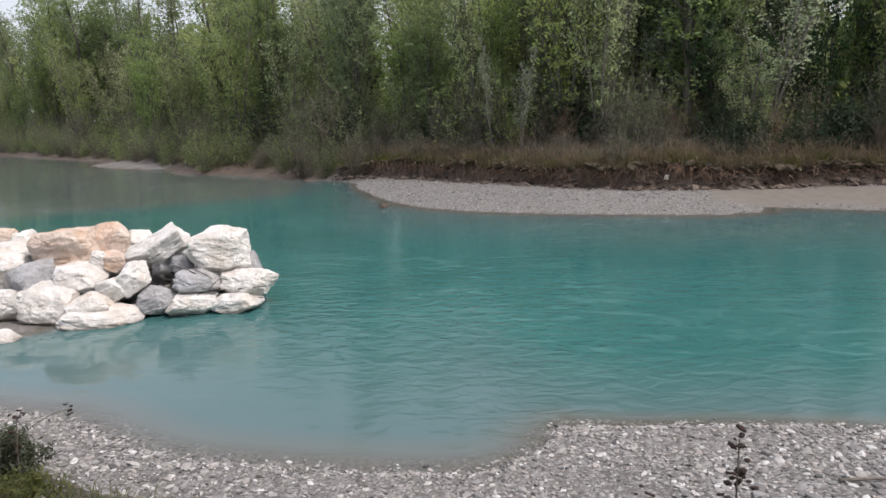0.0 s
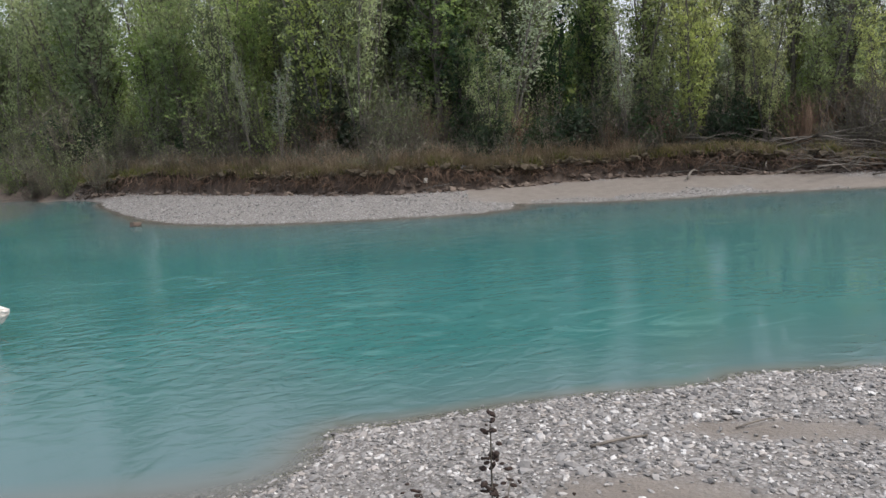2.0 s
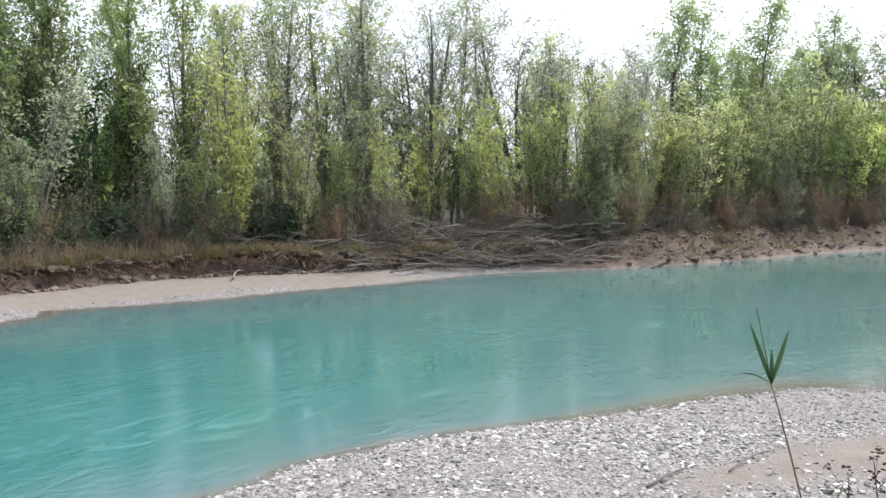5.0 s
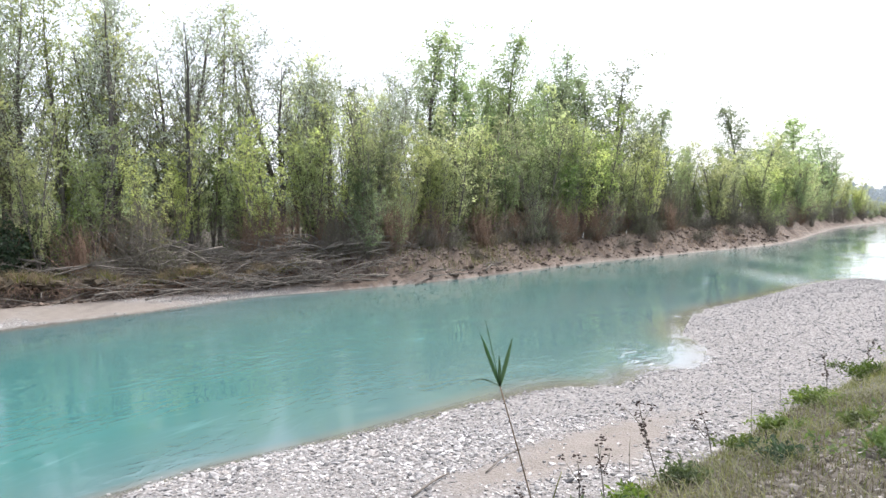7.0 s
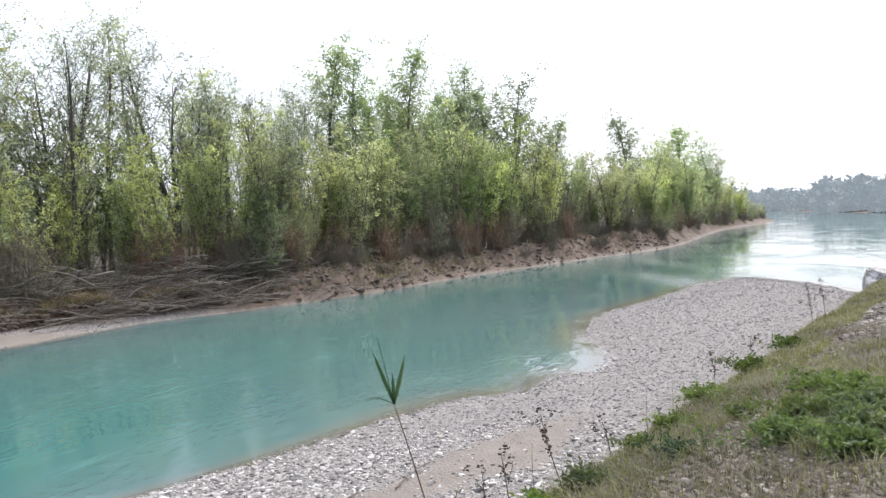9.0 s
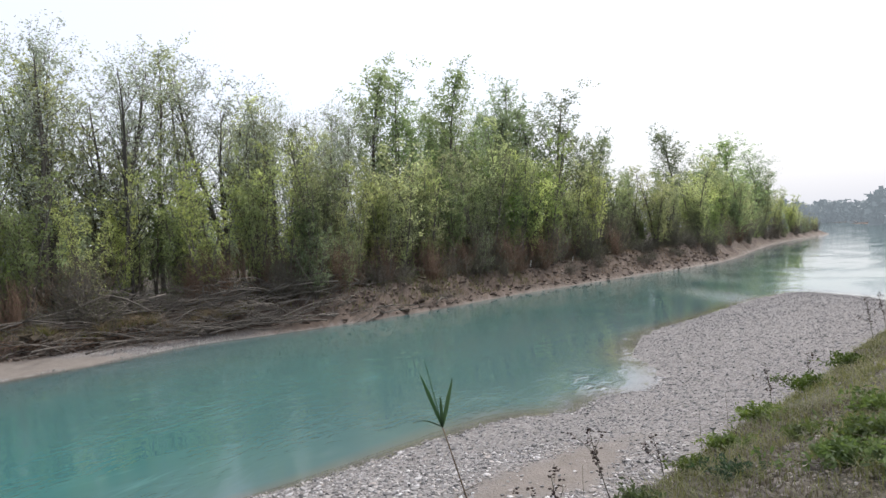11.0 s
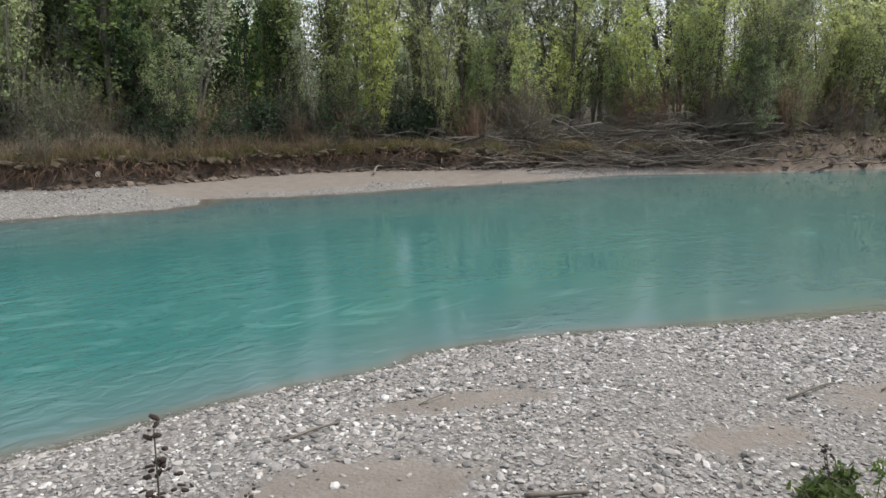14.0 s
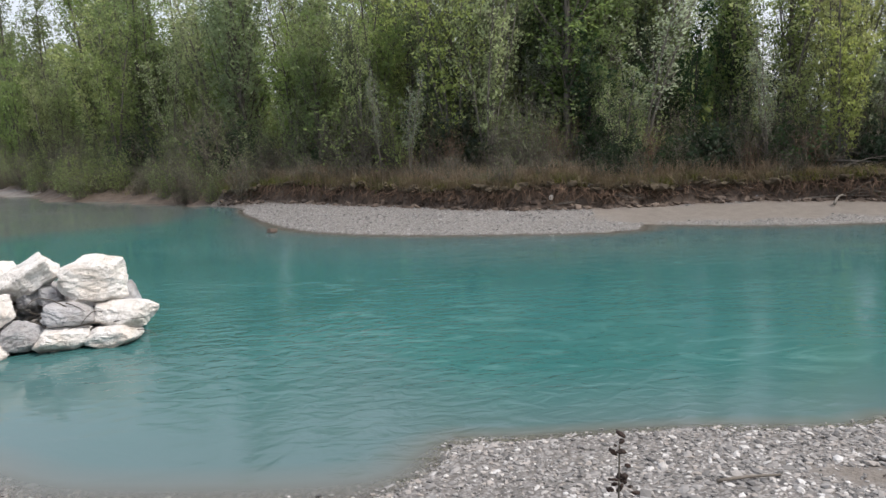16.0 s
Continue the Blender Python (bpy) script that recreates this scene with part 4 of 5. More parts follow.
# the wood goes on behind: crowns too far in to be told apart
r2 = np.random.default_rng(22)
for x_from, x_to, leaf, tint in ((-110, 20, M_LEAF_GREEN, "green"), (20, 200, M_LEAF_FRESH, "pale green")):
    g = Geo()
    for x in np.arange(x_from, min(x_to, 175), 2.2):
        for inland in (50, 62):
            q = on_bank(s_of(x), inland + r2.uniform(-5, 5))
            h = r2.uniform(8, 10.5) if 20 < x < 50 else r2.uniform(6, 9) if 20 < x < 95 else r2.uniform(4, 7) if x > 95 else r2.uniform(10, 15)
            k = 280 if x < 20 else 190
            d = r2.normal(size=(k, 3))
            d /= np.linalg.norm(d, axis=1, keepdims=True)
            g.leaves(np.array((q[0], q[1], 1.5 + h * 0.5)) + d * (2.2, 2.2, h * 0.55) * r2.uniform(0.3, 1, (k, 1)), 0.75, r2)
            g.leaves(np.array((q[0], q[1], 3.2)) + r2.normal(size=(110, 3)) * (2.2, 2.2, 1.3), 0.7, r2)
    tagged(new("deep_wood", g.mesh("deep_wood", leaf, False)), "dense " + tint + " wood behind the river bank", "woods", kind="stuff")


# ---------------------------------------------------------------- growth and wreckage on the far bank
def blades(points, length, width, r, lean=0.35, curl=0.25):
    """Grass blades as bent pointed strips standing on the points."""
    g = Geo()
    n = len(points)
    a = r.uniform(0, 2 * math.pi, n)
    ln = (length * r.uniform(0.5, 1.3, n))[:, None]
    w = (width * r.uniform(0.7, 1.3, n))[:, None]
    out = np.column_stack([np.cos(a), np.sin(a), np.zeros(n)]) * abs(r.normal(size=(n, 1))) * lean
    side = np.column_stack([-np.sin(a), np.cos(a), np.zeros(n)])
    up = np.array([0, 0, 1.0])
    mid = points + (out * 0.45 + up * 0.6) * ln
    tip = points + (out * (1 + curl) + up * 0.95) * ln
    v = np.stack([points - side * w, points + side * w, mid + side * w * 0.7, mid - side * w * 0.7, tip], 1).reshape(-1, 3)
    k = np.arange(n) * 5
    faces = np.stack([k, k + 1, k + 2, k + 3], 1).tolist() + np.stack([k + 3, k + 2, k + 4], 1).tolist()
    g.add(v, faces)
    return g


def stuff(name, geo, material, label, category, smooth=False):
    return tagged(new(name, geo.mesh(name, material, smooth)), label, category, kind="stuff")


def bank_points(s0, s1, lo, hi, n, r, clump=0.0):
    """Random places on the far bank between two runs of its edge, some way inland."""
    if clump:
        cs = r.uniform(s0, s1, max(1, n // 40))
        ss = r.choice(cs, n) + r.normal(size=n) * clump
    else:
        ss = r.uniform(s0, s1, n)
    ss = np.clip(ss, 0, total - 1)
    p = np.array([on_bank(a, b) for a, b in zip(ss, r.uniform(lo, hi, n))])
    return np.column_stack([p, ground_z(p) - 0.03])


r3 = np.random.default_rng(33)
g = blades(bank_points(s_of(-15), s_of(21), 0.7, 3.0, 11000, r3, 0.35), 0.95, 0.014, r3, 0.5)
stuff("dry_reeds", g, M_STRAW, "tall straw-coloured dry reeds on the far bank", "reeds")
g = blades(bank_points(s_of(-40), s_of(100), 0.4, 3.4, 11000, r3, 0.45), 0.38, 0.018, r3, 0.6, 0.5)
stuff("dry_grass", g, M_STRAW, "dry matted grass along the far bank", "grass")
g = blades(bank_points(s_of(-60), s_of(60), 0.3, 4.0, 11000, r3, 0.5), 0.40, 0.02, r3, 0.5)
g2 = blades(bank_points(s_of(-14), s_of(16), 0.6, 3.6, 9000, r3, 0.35), 0.55, 0.016, r3, 0.5)
g.add(np.concatenate(g2.v), g2.f)
stuff("bank_grass", g, M_GRASS, "tufts of green grass on the far bank", "grass")

# the turf that overhangs the cut edge, and dry grass drooping over it
def lip_z(sx):
    return height(*on_bank(sx, 0.95))


def place_lumps(n, x0, x1, inland, drop, r):
    """Random places at the cut edge of the bank."""
    xs = r.uniform(x0, x1, n)
    return np.array([(*on_bank(s_of(x), a), lip_z(s_of(x)) - d) for x, a, d in zip(xs, r.uniform(*inland, n), r.uniform(*drop, n))])


for blade_n, clumps, length, name, mat, label in ((9000, 150, 0.55, "hanging_grass", M_STRAW, "dry grass drooping over the cut edge of the bank"), (4500, 70, 0.42, "edge_grass", M_GRASS, "green grass tufts along the cut edge of the bank")):
    mids = r3.uniform(-10, 36, clumps)
    xs = r3.choice(mids, blade_n) + r3.normal(size=blade_n) * 0.22
    edge_p = np.array([(*on_bank(s_of(x), q), lip_z(s_of(x)) - 0.04 - 0.25 * max(0, 0.25 - q)) for x, q in zip(xs, r3.uniform(-0.05, 1.5, blade_n))])
    stuff(name, blades(edge_p, length, 0.013, r3, 1.0, 0.9), mat, label, "grass")

# roots hanging from the cut edge
roots = Geo()
for _ in range(1100):
    x = r3.uniform(-9, 36)
    sx = s_of(x)
    p = on_bank(sx, r3.uniform(0.0, 0.25))
    q = on_bank(sx + r3.normal() * 0.45, r3.uniform(-0.45, 0.2))
    zq = max(height(*q), 0.02) + r3.uniform(0.0, 0.6)
    c = curve_points((*p, lip_z(sx) - r3.uniform(0.02, 0.45)), (*q, zq), r3.uniform(-0.05, 0.15), 5, r3, 0.12)
    roots.tube(c, np.linspace(r3.uniform(0.010, 0.030), 0.005, 5), 4)
stuff("roots", roots, M_TWIG_RED, "brown roots hanging out of the cut earth bank", "roots", True)


def branch_geo(length, thick, r, twigs):
    g = Geo()
    main = curve_points((-length / 2, 0, 0), (length / 2, 0, r.uniform(-0.1, 0.2) * length), 0.05 * length, 7, r, 0.05)
    g.tube(main, np.linspace(thick, thick * 0.25, 7), 5)
    for _ in range(twigs):
        q = main[r.integers(2, 6)]
        e = q + np.array([r.uniform(0.1, 0.35) * length, r.normal() * 0.14 * length, r.uniform(-0.04, 0.14) * length])
        g.tube(curve_points(q, e, 0, 4, r, 0.08), np.linspace(thick * 0.4, thick * 0.12, 4), 4)
    return g


pile = thing("driftwood_pile", "tangled pile of stranded grey branches on the bank", "driftwood", at=(33, 25.5, 0.6))
shapes = [branch_geo(r3.uniform(2.5, 5.5), r3.uniform(0.022, 0.060), r3, int(r3.integers(5, 10))).mesh("branch", M_DRIFT if k % 3 else M_BARK) for k in range(14)]
for k in range(260):
    x = 34 + r3.normal() * 5.0
    p = on_bank(s_of(x), r3.uniform(-1.0, 2.8))
    bulk = math.exp(-((x - 34.5) / 7.0) ** 2)
    b = part("branch", shapes[k % 14], None, pile)
    z = max(height(*p), 0.0) + r3.uniform(0.05, 0.15 + 0.75 * bulk)
    b.matrix_basis = Matrix.Translation((-33, -25.5, -0.6)) @ pose(p[0], p[1], z, r3.normal() * 12, r3.normal() * 6, -27 + r3.normal() * 18 + 180 * (k % 2))
    s_b = r3.uniform(0.6, 1.15)
    b.scale = (s_b, s_b, s_b)
for k in range(26):
    x = r3.uniform(6, 30) if k < 14 else r3.uniform(40, 85)
    p = on_bank(s_of(x), r3.uniform(-0.6, 0.8))
    b = new("fallen_branch", shapes[k % 14])
    b.matrix_world = pose(p[0], p[1], max(height(*p), 0) + 0.12, r3.normal() * 10, r3.normal() * 8, -20 + r3.normal() * 35) @ Matrix.Diagonal((0.55, 0.55, 0.55, 1))
    tagged(b, "weathered fallen branch lying against the earth bank", "branch", "fallen branches on the bank")


def scrap(x, y, z, w, h, label, material):
    bm = bmesh.new()
    bmesh.ops.create_grid(bm, x_segments=6, y_segments=6, size=0.5)
    for v in bm.verts:
        v.co = Vector((v.co.x * w + 0.05 * w * noise.noise(v.co * 9 + Vector((x, y, 0))), 0.18 * w * noise.noise(v.co * 4 + Vector((x, y, 3))), v.co.y * h * (1.1 - 0.5 * abs(v.co.x))))
    bmesh.ops.solidify(bm, geom=bm.faces[:], thickness=0.012)
    me = bpy.data.meshes.new("plastic_scrap")
    bm.to_mesh(me)
    bm.free()
    me.materials.append(material)
    ob = new("plastic_scrap", me)
    ob.matrix_world = pose(x, y, z, 12, 8, 20)
    tagged(ob, label, "litter")


M_SCRAP = island_material("faded_plastic", ((0.0, (0.62, 0.60, 0.55)), (1.0, (0.78, 0.76, 0.70))), 0.6)
scrap(3.62, 39.0, 0.55, 0.22, 0.36, "faded white plastic sheet standing at the bank's foot", M_SCRAP)
scrap(8.4, 34.2, 0.95, 0.24, 0.22, "crumpled pale rag caught in the earth bank", M_SCRAP)
scrap(53, 11.2, 2.5, 0.2, 0.42, "torn white sheet caught in the brush", M_SCRAP)
scrap(62, 9.6, 2.4, 0.2, 0.36, "torn white sheet caught in the brush", M_SCRAP)
log = new("pale_log", branch_geo(1.2, 0.07, r3, 0).mesh("pale_log", M_BARK_PALE))
log.matrix_world = pose(20.6, 30.7, 0.52, 0, -10, 35)
tagged(log, "short pale bleached log on the sandy bar", "log")
ob = new("shore_stone", boulder_mesh(0.5, 0.4, 0.35, 777, 0.3))
ob.data.materials.append(M_CLAY)
ob.location = (-4.75, 33.9, 0.03)
tagged(ob, "dark wet stone at the edge of the gravel bar", "stone")


# mud, small stone and twigs caught between the blocks of the groyne
wedge = Geo()
for k in range(46):
    bx = r3.uniform(-11.5, -5.6)
    by, bz = r3.uniform(16.2, 17.2), r3.uniform(0.1, 1.0)
    c = curve_points((bx, by, bz), (bx + r3.normal() * 0.5, by - r3.uniform(0.1, 0.5), bz + r3.normal() * 0.12), 0.05, 5, r3, 0.12)
    wedge.tube(c, np.linspace(0.016, 0.006, 5), 4)
stuff("caught_twigs", wedge, M_BARK, "brown twigs caught between the boulders of the groyne", "twigs", True)


# ---------------------------------------------------------------- gravel of the beaches
ICO = bmesh.new()
bmesh.ops.create_icosphere(ICO, subdivisions=1, radius=1)
ICO_V = np.array([v.co[:] for v in ICO.verts])
ICO_F = np.array([[v.index for v in f.verts] for f in ICO.faces])
ICO.free()


CUBE_V = np.array([(x, y, z) for x in (-1, 1) for y in (-1, 1) for z in (-1, 1)]) * 0.66
CUBE_F = np.array([(0, 1, 3), (0, 3, 2), (4, 6, 7), (4, 7, 5), (0, 4, 5), (0, 5, 1), (2, 3, 7), (2, 7, 6), (0, 2, 6), (0, 6, 4), (1, 5, 7), (1, 7, 3)])


def stones(points, size, r, sink=0.35, plain=False):
    """Flat rounded stones of uneven shape lying on the points, as one mesh."""
    n = len(points)
    base_v, base_f = (CUBE_V, CUBE_F) if plain else (ICO_V, ICO_F)
    k = len(base_v)
    shape = base_v[None] * (1 + r.normal(size=(n, k, 1)) * (0.2 if plain else 0.13))
    sc = np.column_stack([size * r.uniform(0.9, 1.5, n), size * r.uniform(0.65, 1.0, n), size * r.uniform(0.28, 0.6, n)])
    v = shape * sc[:, None]
    tilt, a = r.normal(size=n) * 0.3, r.uniform(0, 2 * math.pi, n)
    x, z = v[..., 0] * np.cos(tilt)[:, None] - v[..., 2] * np.sin(tilt)[:, None], v[..., 0] * np.sin(tilt)[:, None] + v[..., 2] * np.cos(tilt)[:, None]
    y = v[..., 1]
    v = np.stack([x * np.cos(a)[:, None] - y * np.sin(a)[:, None], x * np.sin(a)[:, None] + y * np.cos(a)[:, None], z], -1)
    v += points[:, None]
    v[..., 2] += (sc[:, 2] * (1 - 2 * sink))[:, None]
    faces = (base_f[None] + (np.arange(n) * k)[:, None, None]).reshape(-1, 3)
    return v.reshape(-1, 3), faces


def stone_mesh(name, verts, faces, material):
    me = bpy.data.meshes.new(name)
    me.vertices.add(len(verts))
    me.vertices.foreach_set("co", verts.ravel())
    me.loops.add(faces.size)
    me.loops.foreach_set("vertex_index", faces.ravel())
    me.polygons.add(len(faces))
    me.polygons.foreach_set("loop_start", np.arange(len(faces)) * 3)
    me.polygons.foreach_set("use_smooth", np.zeros(len(faces), bool))
    me.update(calc_edges=True)
    me.materials.append(material)
    return me


def scatter(x0, x1, y0, y1, n, r, keep):
    p = np.column_stack([r.uniform(x0, x1, n), r.uniform(y0, y1, n)])
    z = ground_z(p)
    ok = keep(p, z)
    return np.column_stack([p, z])[ok]


def near_beach(p, z):
    perp = (p - HERE) @ ACROSS
    bare = sand_weight(p) + 0.12 * wave(p, 0.8, 21)
    return (inside(p, near_ring) | ((z > -0.11) & (z < 0) & (p[:, 1] < 11.5))) & (perp > 4.2) & (r3.uniform(0, 1, len(p)) > bare * 0.97)


def far_bar(p, z):
    return inside(p, far_ring) & ~inside(p, scarp_ring) & (sand_weight(p) < 0.5)


near_p = scatter(-9, 15, 0, 10.6, 74000, r3, near_beach)
mid_p = scatter(15, 52, -10, 8, 64000, r3, near_beach)
bar_p = scatter(-9, 34, 24, 46, 34000, r3, far_bar)
size_n = np.exp(r3.normal(-3.80, 0.45, len(near_p))).clip(0.010, 0.08) * (1 + 0.35 * wave(near_p[:, :2], 1.6, 30)).clip(0.6, 1.6)
big = size_n > 0.034
va, fa = stones(near_p[big], size_n[big], r3)
vs, fs = stones(near_p[~big], size_n[~big], r3, plain=True)
va, fa = np.vstack([va, vs]), np.vstack([fa, fs + len(va)])
vb, fb = stones(mid_p, np.exp(r3.normal(-4.0, 0.45, len(mid_p))).clip(0.010, 0.06), r3, plain=True)
rim = near_line[(near_line[:, 0] > -9) & (near_line[:, 0] < 24)]
pick = r3.integers(0, len(rim) - 1, 7000)
rim_p = rim[pick] + (rim[pick + 1] - rim[pick]) * r3.uniform(0, 1, (7000, 1)) + r3.normal(size=(7000, 2)) * 0.10
rim_p = np.column_stack([rim_p, np.maximum(ground_z(rim_p), -0.012)])
ve, fe = stones(rim_p, np.exp(r3.normal(-3.9, 0.4, len(rim_p))).clip(0.010, 0.05), r3, 0.3, plain=True)
va, fa = np.vstack([va, ve]), np.vstack([fa, fe + len(va)])
vc, fc = stones(bar_p, np.exp(r3.normal(-3.35, 0.35, len(bar_p))).clip(0.02, 0.09), r3, plain=True)
tagged(new("gravel", stone_mesh("gravel", va, fa, M_PEBBLE)), "pale grey and pinkish river pebbles on the near beach", "gravel", kind="stuff")
tagged(new("silty_gravel", stone_mesh("silty_gravel", vb, fb, M_SILTY)), "fine silt-grey pebbles on the tongue of the near beach", "gravel", kind="stuff")
gp = np.column_stack([r3.uniform(-12, -6.2, 160), r3.uniform(16.75, 17.5, 160), r3.uniform(0.0, 1.05, 160)])
gp[:, 2] = np.minimum(gp[:, 2], (gp[:, 1] - 16.2) * 0.8)
vg, fg = stones(gp, r3.uniform(0.05, 0.17, 160), r3)
tagged(new("rubble", stone_mesh("rubble", vg, fg, M_BANK_STONE)), "brown and grey rubble wedged between the boulders", "rubble", kind="stuff")
tagged(new("bar_gravel", stone_mesh("bar_gravel", vc, fc, M_BAR)), "pale pebbles of the gravel bar across the river", "gravel", kind="stuff")


# sods that overhang the cut edge, clods fallen from it, and pale silt left on the turf
def lumps(name, points, lo, hi, material, label, category, sink=0.4):
    v, f = stones(points, r5.uniform(lo, hi, len(points)) * r5.uniform(0.6, 1.0, len(points)), r5, sink)
    tagged(new(name, stone_mesh(name, v, f, material)), label, category, kind="stuff")


r5 = np.random.default_rng(55)
lumps("sods", place_lumps(420, -10, 36, (0.0, 0.7), (0.0, 0.22), r5), 0.12, 0.40, M_TURF, "ragged brown sods overhanging the cut earth bank", "turf")
fallen = [on_bank(s_of(x), r5.uniform(-0.55, 0.35) if x < 27 else r5.uniform(-0.3, 2.4)) for x in np.concatenate([r5.uniform(-10, 27, 700), r5.uniform(27, 100, 1500)])]
fallen = np.column_stack([fallen, ground_z(fallen)])
lumps("clods", fallen, 0.05, 0.30, M_CLAY, "fallen clods of brown earth at the foot of the bank", "earth")
lumps("silt_crust", place_lumps(160, 8.5, 17, (0.5, 1.5), (-0.06, 0.04), r5), 0.10, 0.28, M_SILTY, "pale crusts of dried silt lying on the turf", "silt", 0.75)


# sticks on the beach
def stick(x0, y0, x1, y1, thick, label):
    g = Geo()
    z0, z1 = height(x0, y0) + thick + 0.02, height(x1, y1) + thick + 0.02
    g.tube(curve_points((0, 0, z0), (x1 - x0, y1 - y0, z1), 0.02, 8, r3, 0.014), np.linspace(thick, thick * 0.6, 8), 7)
    ob = new("stick", g.mesh("stick", M_DRIFT))
    ob.location = (x0, y0, 0)
    tagged(ob, label, "stick", "sticks on the beach")


stick(4.03, 7.62, 4.86, 7.70, 0.024, "weathered driftwood stick lying on the pebbles")
stick(6.05, 7.55, 6.75, 7.65, 0.013, "thin dry twig lying on the sand")
stick(9.6, 4.15, 10.7, 4.05, 0.022, "weathered driftwood stick lying on the sand")
stick(10.9, 3.5, 12.3, 3.3, 0.014, "thin dry twig lying on the sand")
stick(5.2, 4.6, 5.75, 4.25, 0.03, "dark broken branch lying on the beach")


# ---------------------------------------------------------------- near embankment
r4 = np.random.default_rng(44)


def crest_points(a0, a1, p0, p1, n, r, clump=0.0, cut=-9.0, seed=50, below=9.0):
    """Places on the embankment: along its crest, and across from the path towards the river."""
    al, ac = r.uniform(a0, a1, n), r.uniform(p0, p1, n)
    p = HERE + al[:, None] * CREST + ac[:, None] * ACROSS
    w = wave(p, 1.3, seed)
    p = p[(w > cut) & (w < below)]
    return np.column_stack([p, ground_z(p) - 0.01])


g = blades(np.vstack([crest_points(1, 34, 2.2, 3.6, 24000, r4, cut=-0.2), crest_points(1, 30, 0.2, 2.4, 26000, r4, cut=0.28), crest_points(6.0, 11, 0.7, 1.9, 9000, r4, cut=-0.2, seed=52), crest_points(3.5, 12, 0, 2.5, 3500, r4), crest_points(-8, 1, 1.5, 4.0, 8000, r4, cut=0.0)]), 0.12, 0.0048, r4, 0.8, 0.5)
stuff("verge_grass", g, M_GRASS, "short green grass on the near embankment", "grass")
g = blades(np.vstack([crest_points(1, 30, 0.0, 2.3, 12000, r4, cut=0.1, seed=61), crest_points(1, 32, 2.2, 3.5, 14000, r4, cut=-0.4, seed=61), crest_points(3, 14, -1.5, 2.6, 12000, r4, cut=0.1, seed=63), crest_points(3.5, 10, -0.5, 2.5, 5000, r4), crest_points(-8, 1, 1.5, 4.2, 3500, r4, cut=-0.2, seed=61)]), 0.10, 0.004, r4, 1.4, 0.9)
stuff("verge_straw", g, M_VERGE_STRAW, "dry yellowed grass on the near embankment", "grass")
bp = np.vstack([crest_points(0.8, 32, 0.2, 2.7, 11000, r4, cut=-0.2, seed=71), crest_points(3.6, 7.0, -0.6, 2.5, 9000, r4, cut=-0.7, seed=72), crest_points(5, 17, 1.5, 2.5, 4000, r4, cut=-0.4, seed=73), crest_points(0.8, 32, 2.6, 3.5, 1500, r4), crest_points(-8, 1, 1.0, 4.2, 2500, r4, cut=-0.3, seed=71)])
vs, fs = stones(bp, np.exp(r4.normal(-3.62, 0.45, len(bp))).clip(0.012, 0.065) * (1 + 0.5 * wave(bp[:, :2], 0.9, 75)).clip(0.5, 1.8), r4, 0.45)
tagged(new("bank_stones", stone_mesh("bank_stones", vs, fs, M_BANK_STONE)), "grey and brown stones on the near embankment", "stones", kind="stuff")


def herb(x, y, h, wide, n, leaf, label, name="leafy_plant", size=0.05):
    """A low leafy plant: many stems with leaves."""
    ob = thing(name, label, "plant", at=(x, y, height(x, y) - 0.02))
    stem, crown = Geo(), Geo()
    pts = []
    for _ in range(int(22 + 30 * wide)):
        a, d = r4.uniform(0, 6.28), abs(r4.normal()) * wide * 0.5
        b = np.array([math.cos(a), math.sin(a), 0]) * r4.uniform(0, wide * 0.4)
        c = curve_points(b, (math.cos(a) * d, math.sin(a) * d, h * r4.uniform(0.35, 1.05)), 0.03, 5, r4, 0.06)
        stem.tube(c, np.linspace(0.005, 0.002, 5), 3)
        pts.append(c[1:])
    pts = np.concatenate(pts)
    part("stalk", stem, M_GRASS, ob)
    crown.leaves(pts[r4.integers(0, len(pts), n)] + r4.normal(size=(n, 3)) * 0.035, size, r4, long=2.0)
    part("foliage", crown, leaf, ob, smooth=False)


LUSH = "lush green leafy plant on the embankment"
herb(4.92, 1.6, 0.30, 0.5, 4600, M_HERB, LUSH, size=0.032)
for hx, hy, hh, hw, hn in ((5.8, 0.72, 0.10, 0.30, 900), (6.4, 0.62, 0.09, 0.28, 800), (6.95, 0.24, 0.13, 0.32, 1100), (8.1, -0.24, 0.11, 0.3, 800), (8.9, -0.60, 0.13, 0.34, 900),
                           (10.1, -1.0, 0.18, 0.5, 1500), (12.3, -1.85, 0.18, 0.6, 1400), (14.2, -2.7, 0.16, 0.6, 1200),
                           (6.9, -1.45, 0.15, 0.40, 2600), (7.5, -1.75, 0.20, 0.45, 3200), (8.0, -2.2, 0.24, 0.5, 3400), (7.3, -2.1, 0.22, 0.4, 3000), (8.8, -2.2, 0.18, 0.5, 2400), (6.45, -1.85, 0.20, 0.35, 2400), (6.05, -1.75, 0.16, 0.3, 1800), (8.6, -1.3, 0.10, 0.4, 1200), (5.2, 1.05, 0.16, 0.45, 2200), (5.6, 0.15, 0.10, 0.35, 1300)):
    herb(hx, hy, hh, hw, hn, M_HERB, LUSH, size=0.028)
herb(5.6, 0.40, 0.10, 0.32, 1200, M_LEAF_DARK, "dark green low weed on the embankment", size=0.026)
herb(7.3, -0.6, 0.10, 0.4, 1000, M_LEAF_DARK, "dark green low weed on the embankment", size=0.026)
herb(-3.16, 4.34, 0.34, 0.24, 4500, M_LEAF_DULL, "dark green leafy bush at the edge of the embankment", "small_bush", size=0.018)
herb(-2.9, 4.0, 0.10, 0.35, 1500, M_GRASS, LUSH, size=0.018)


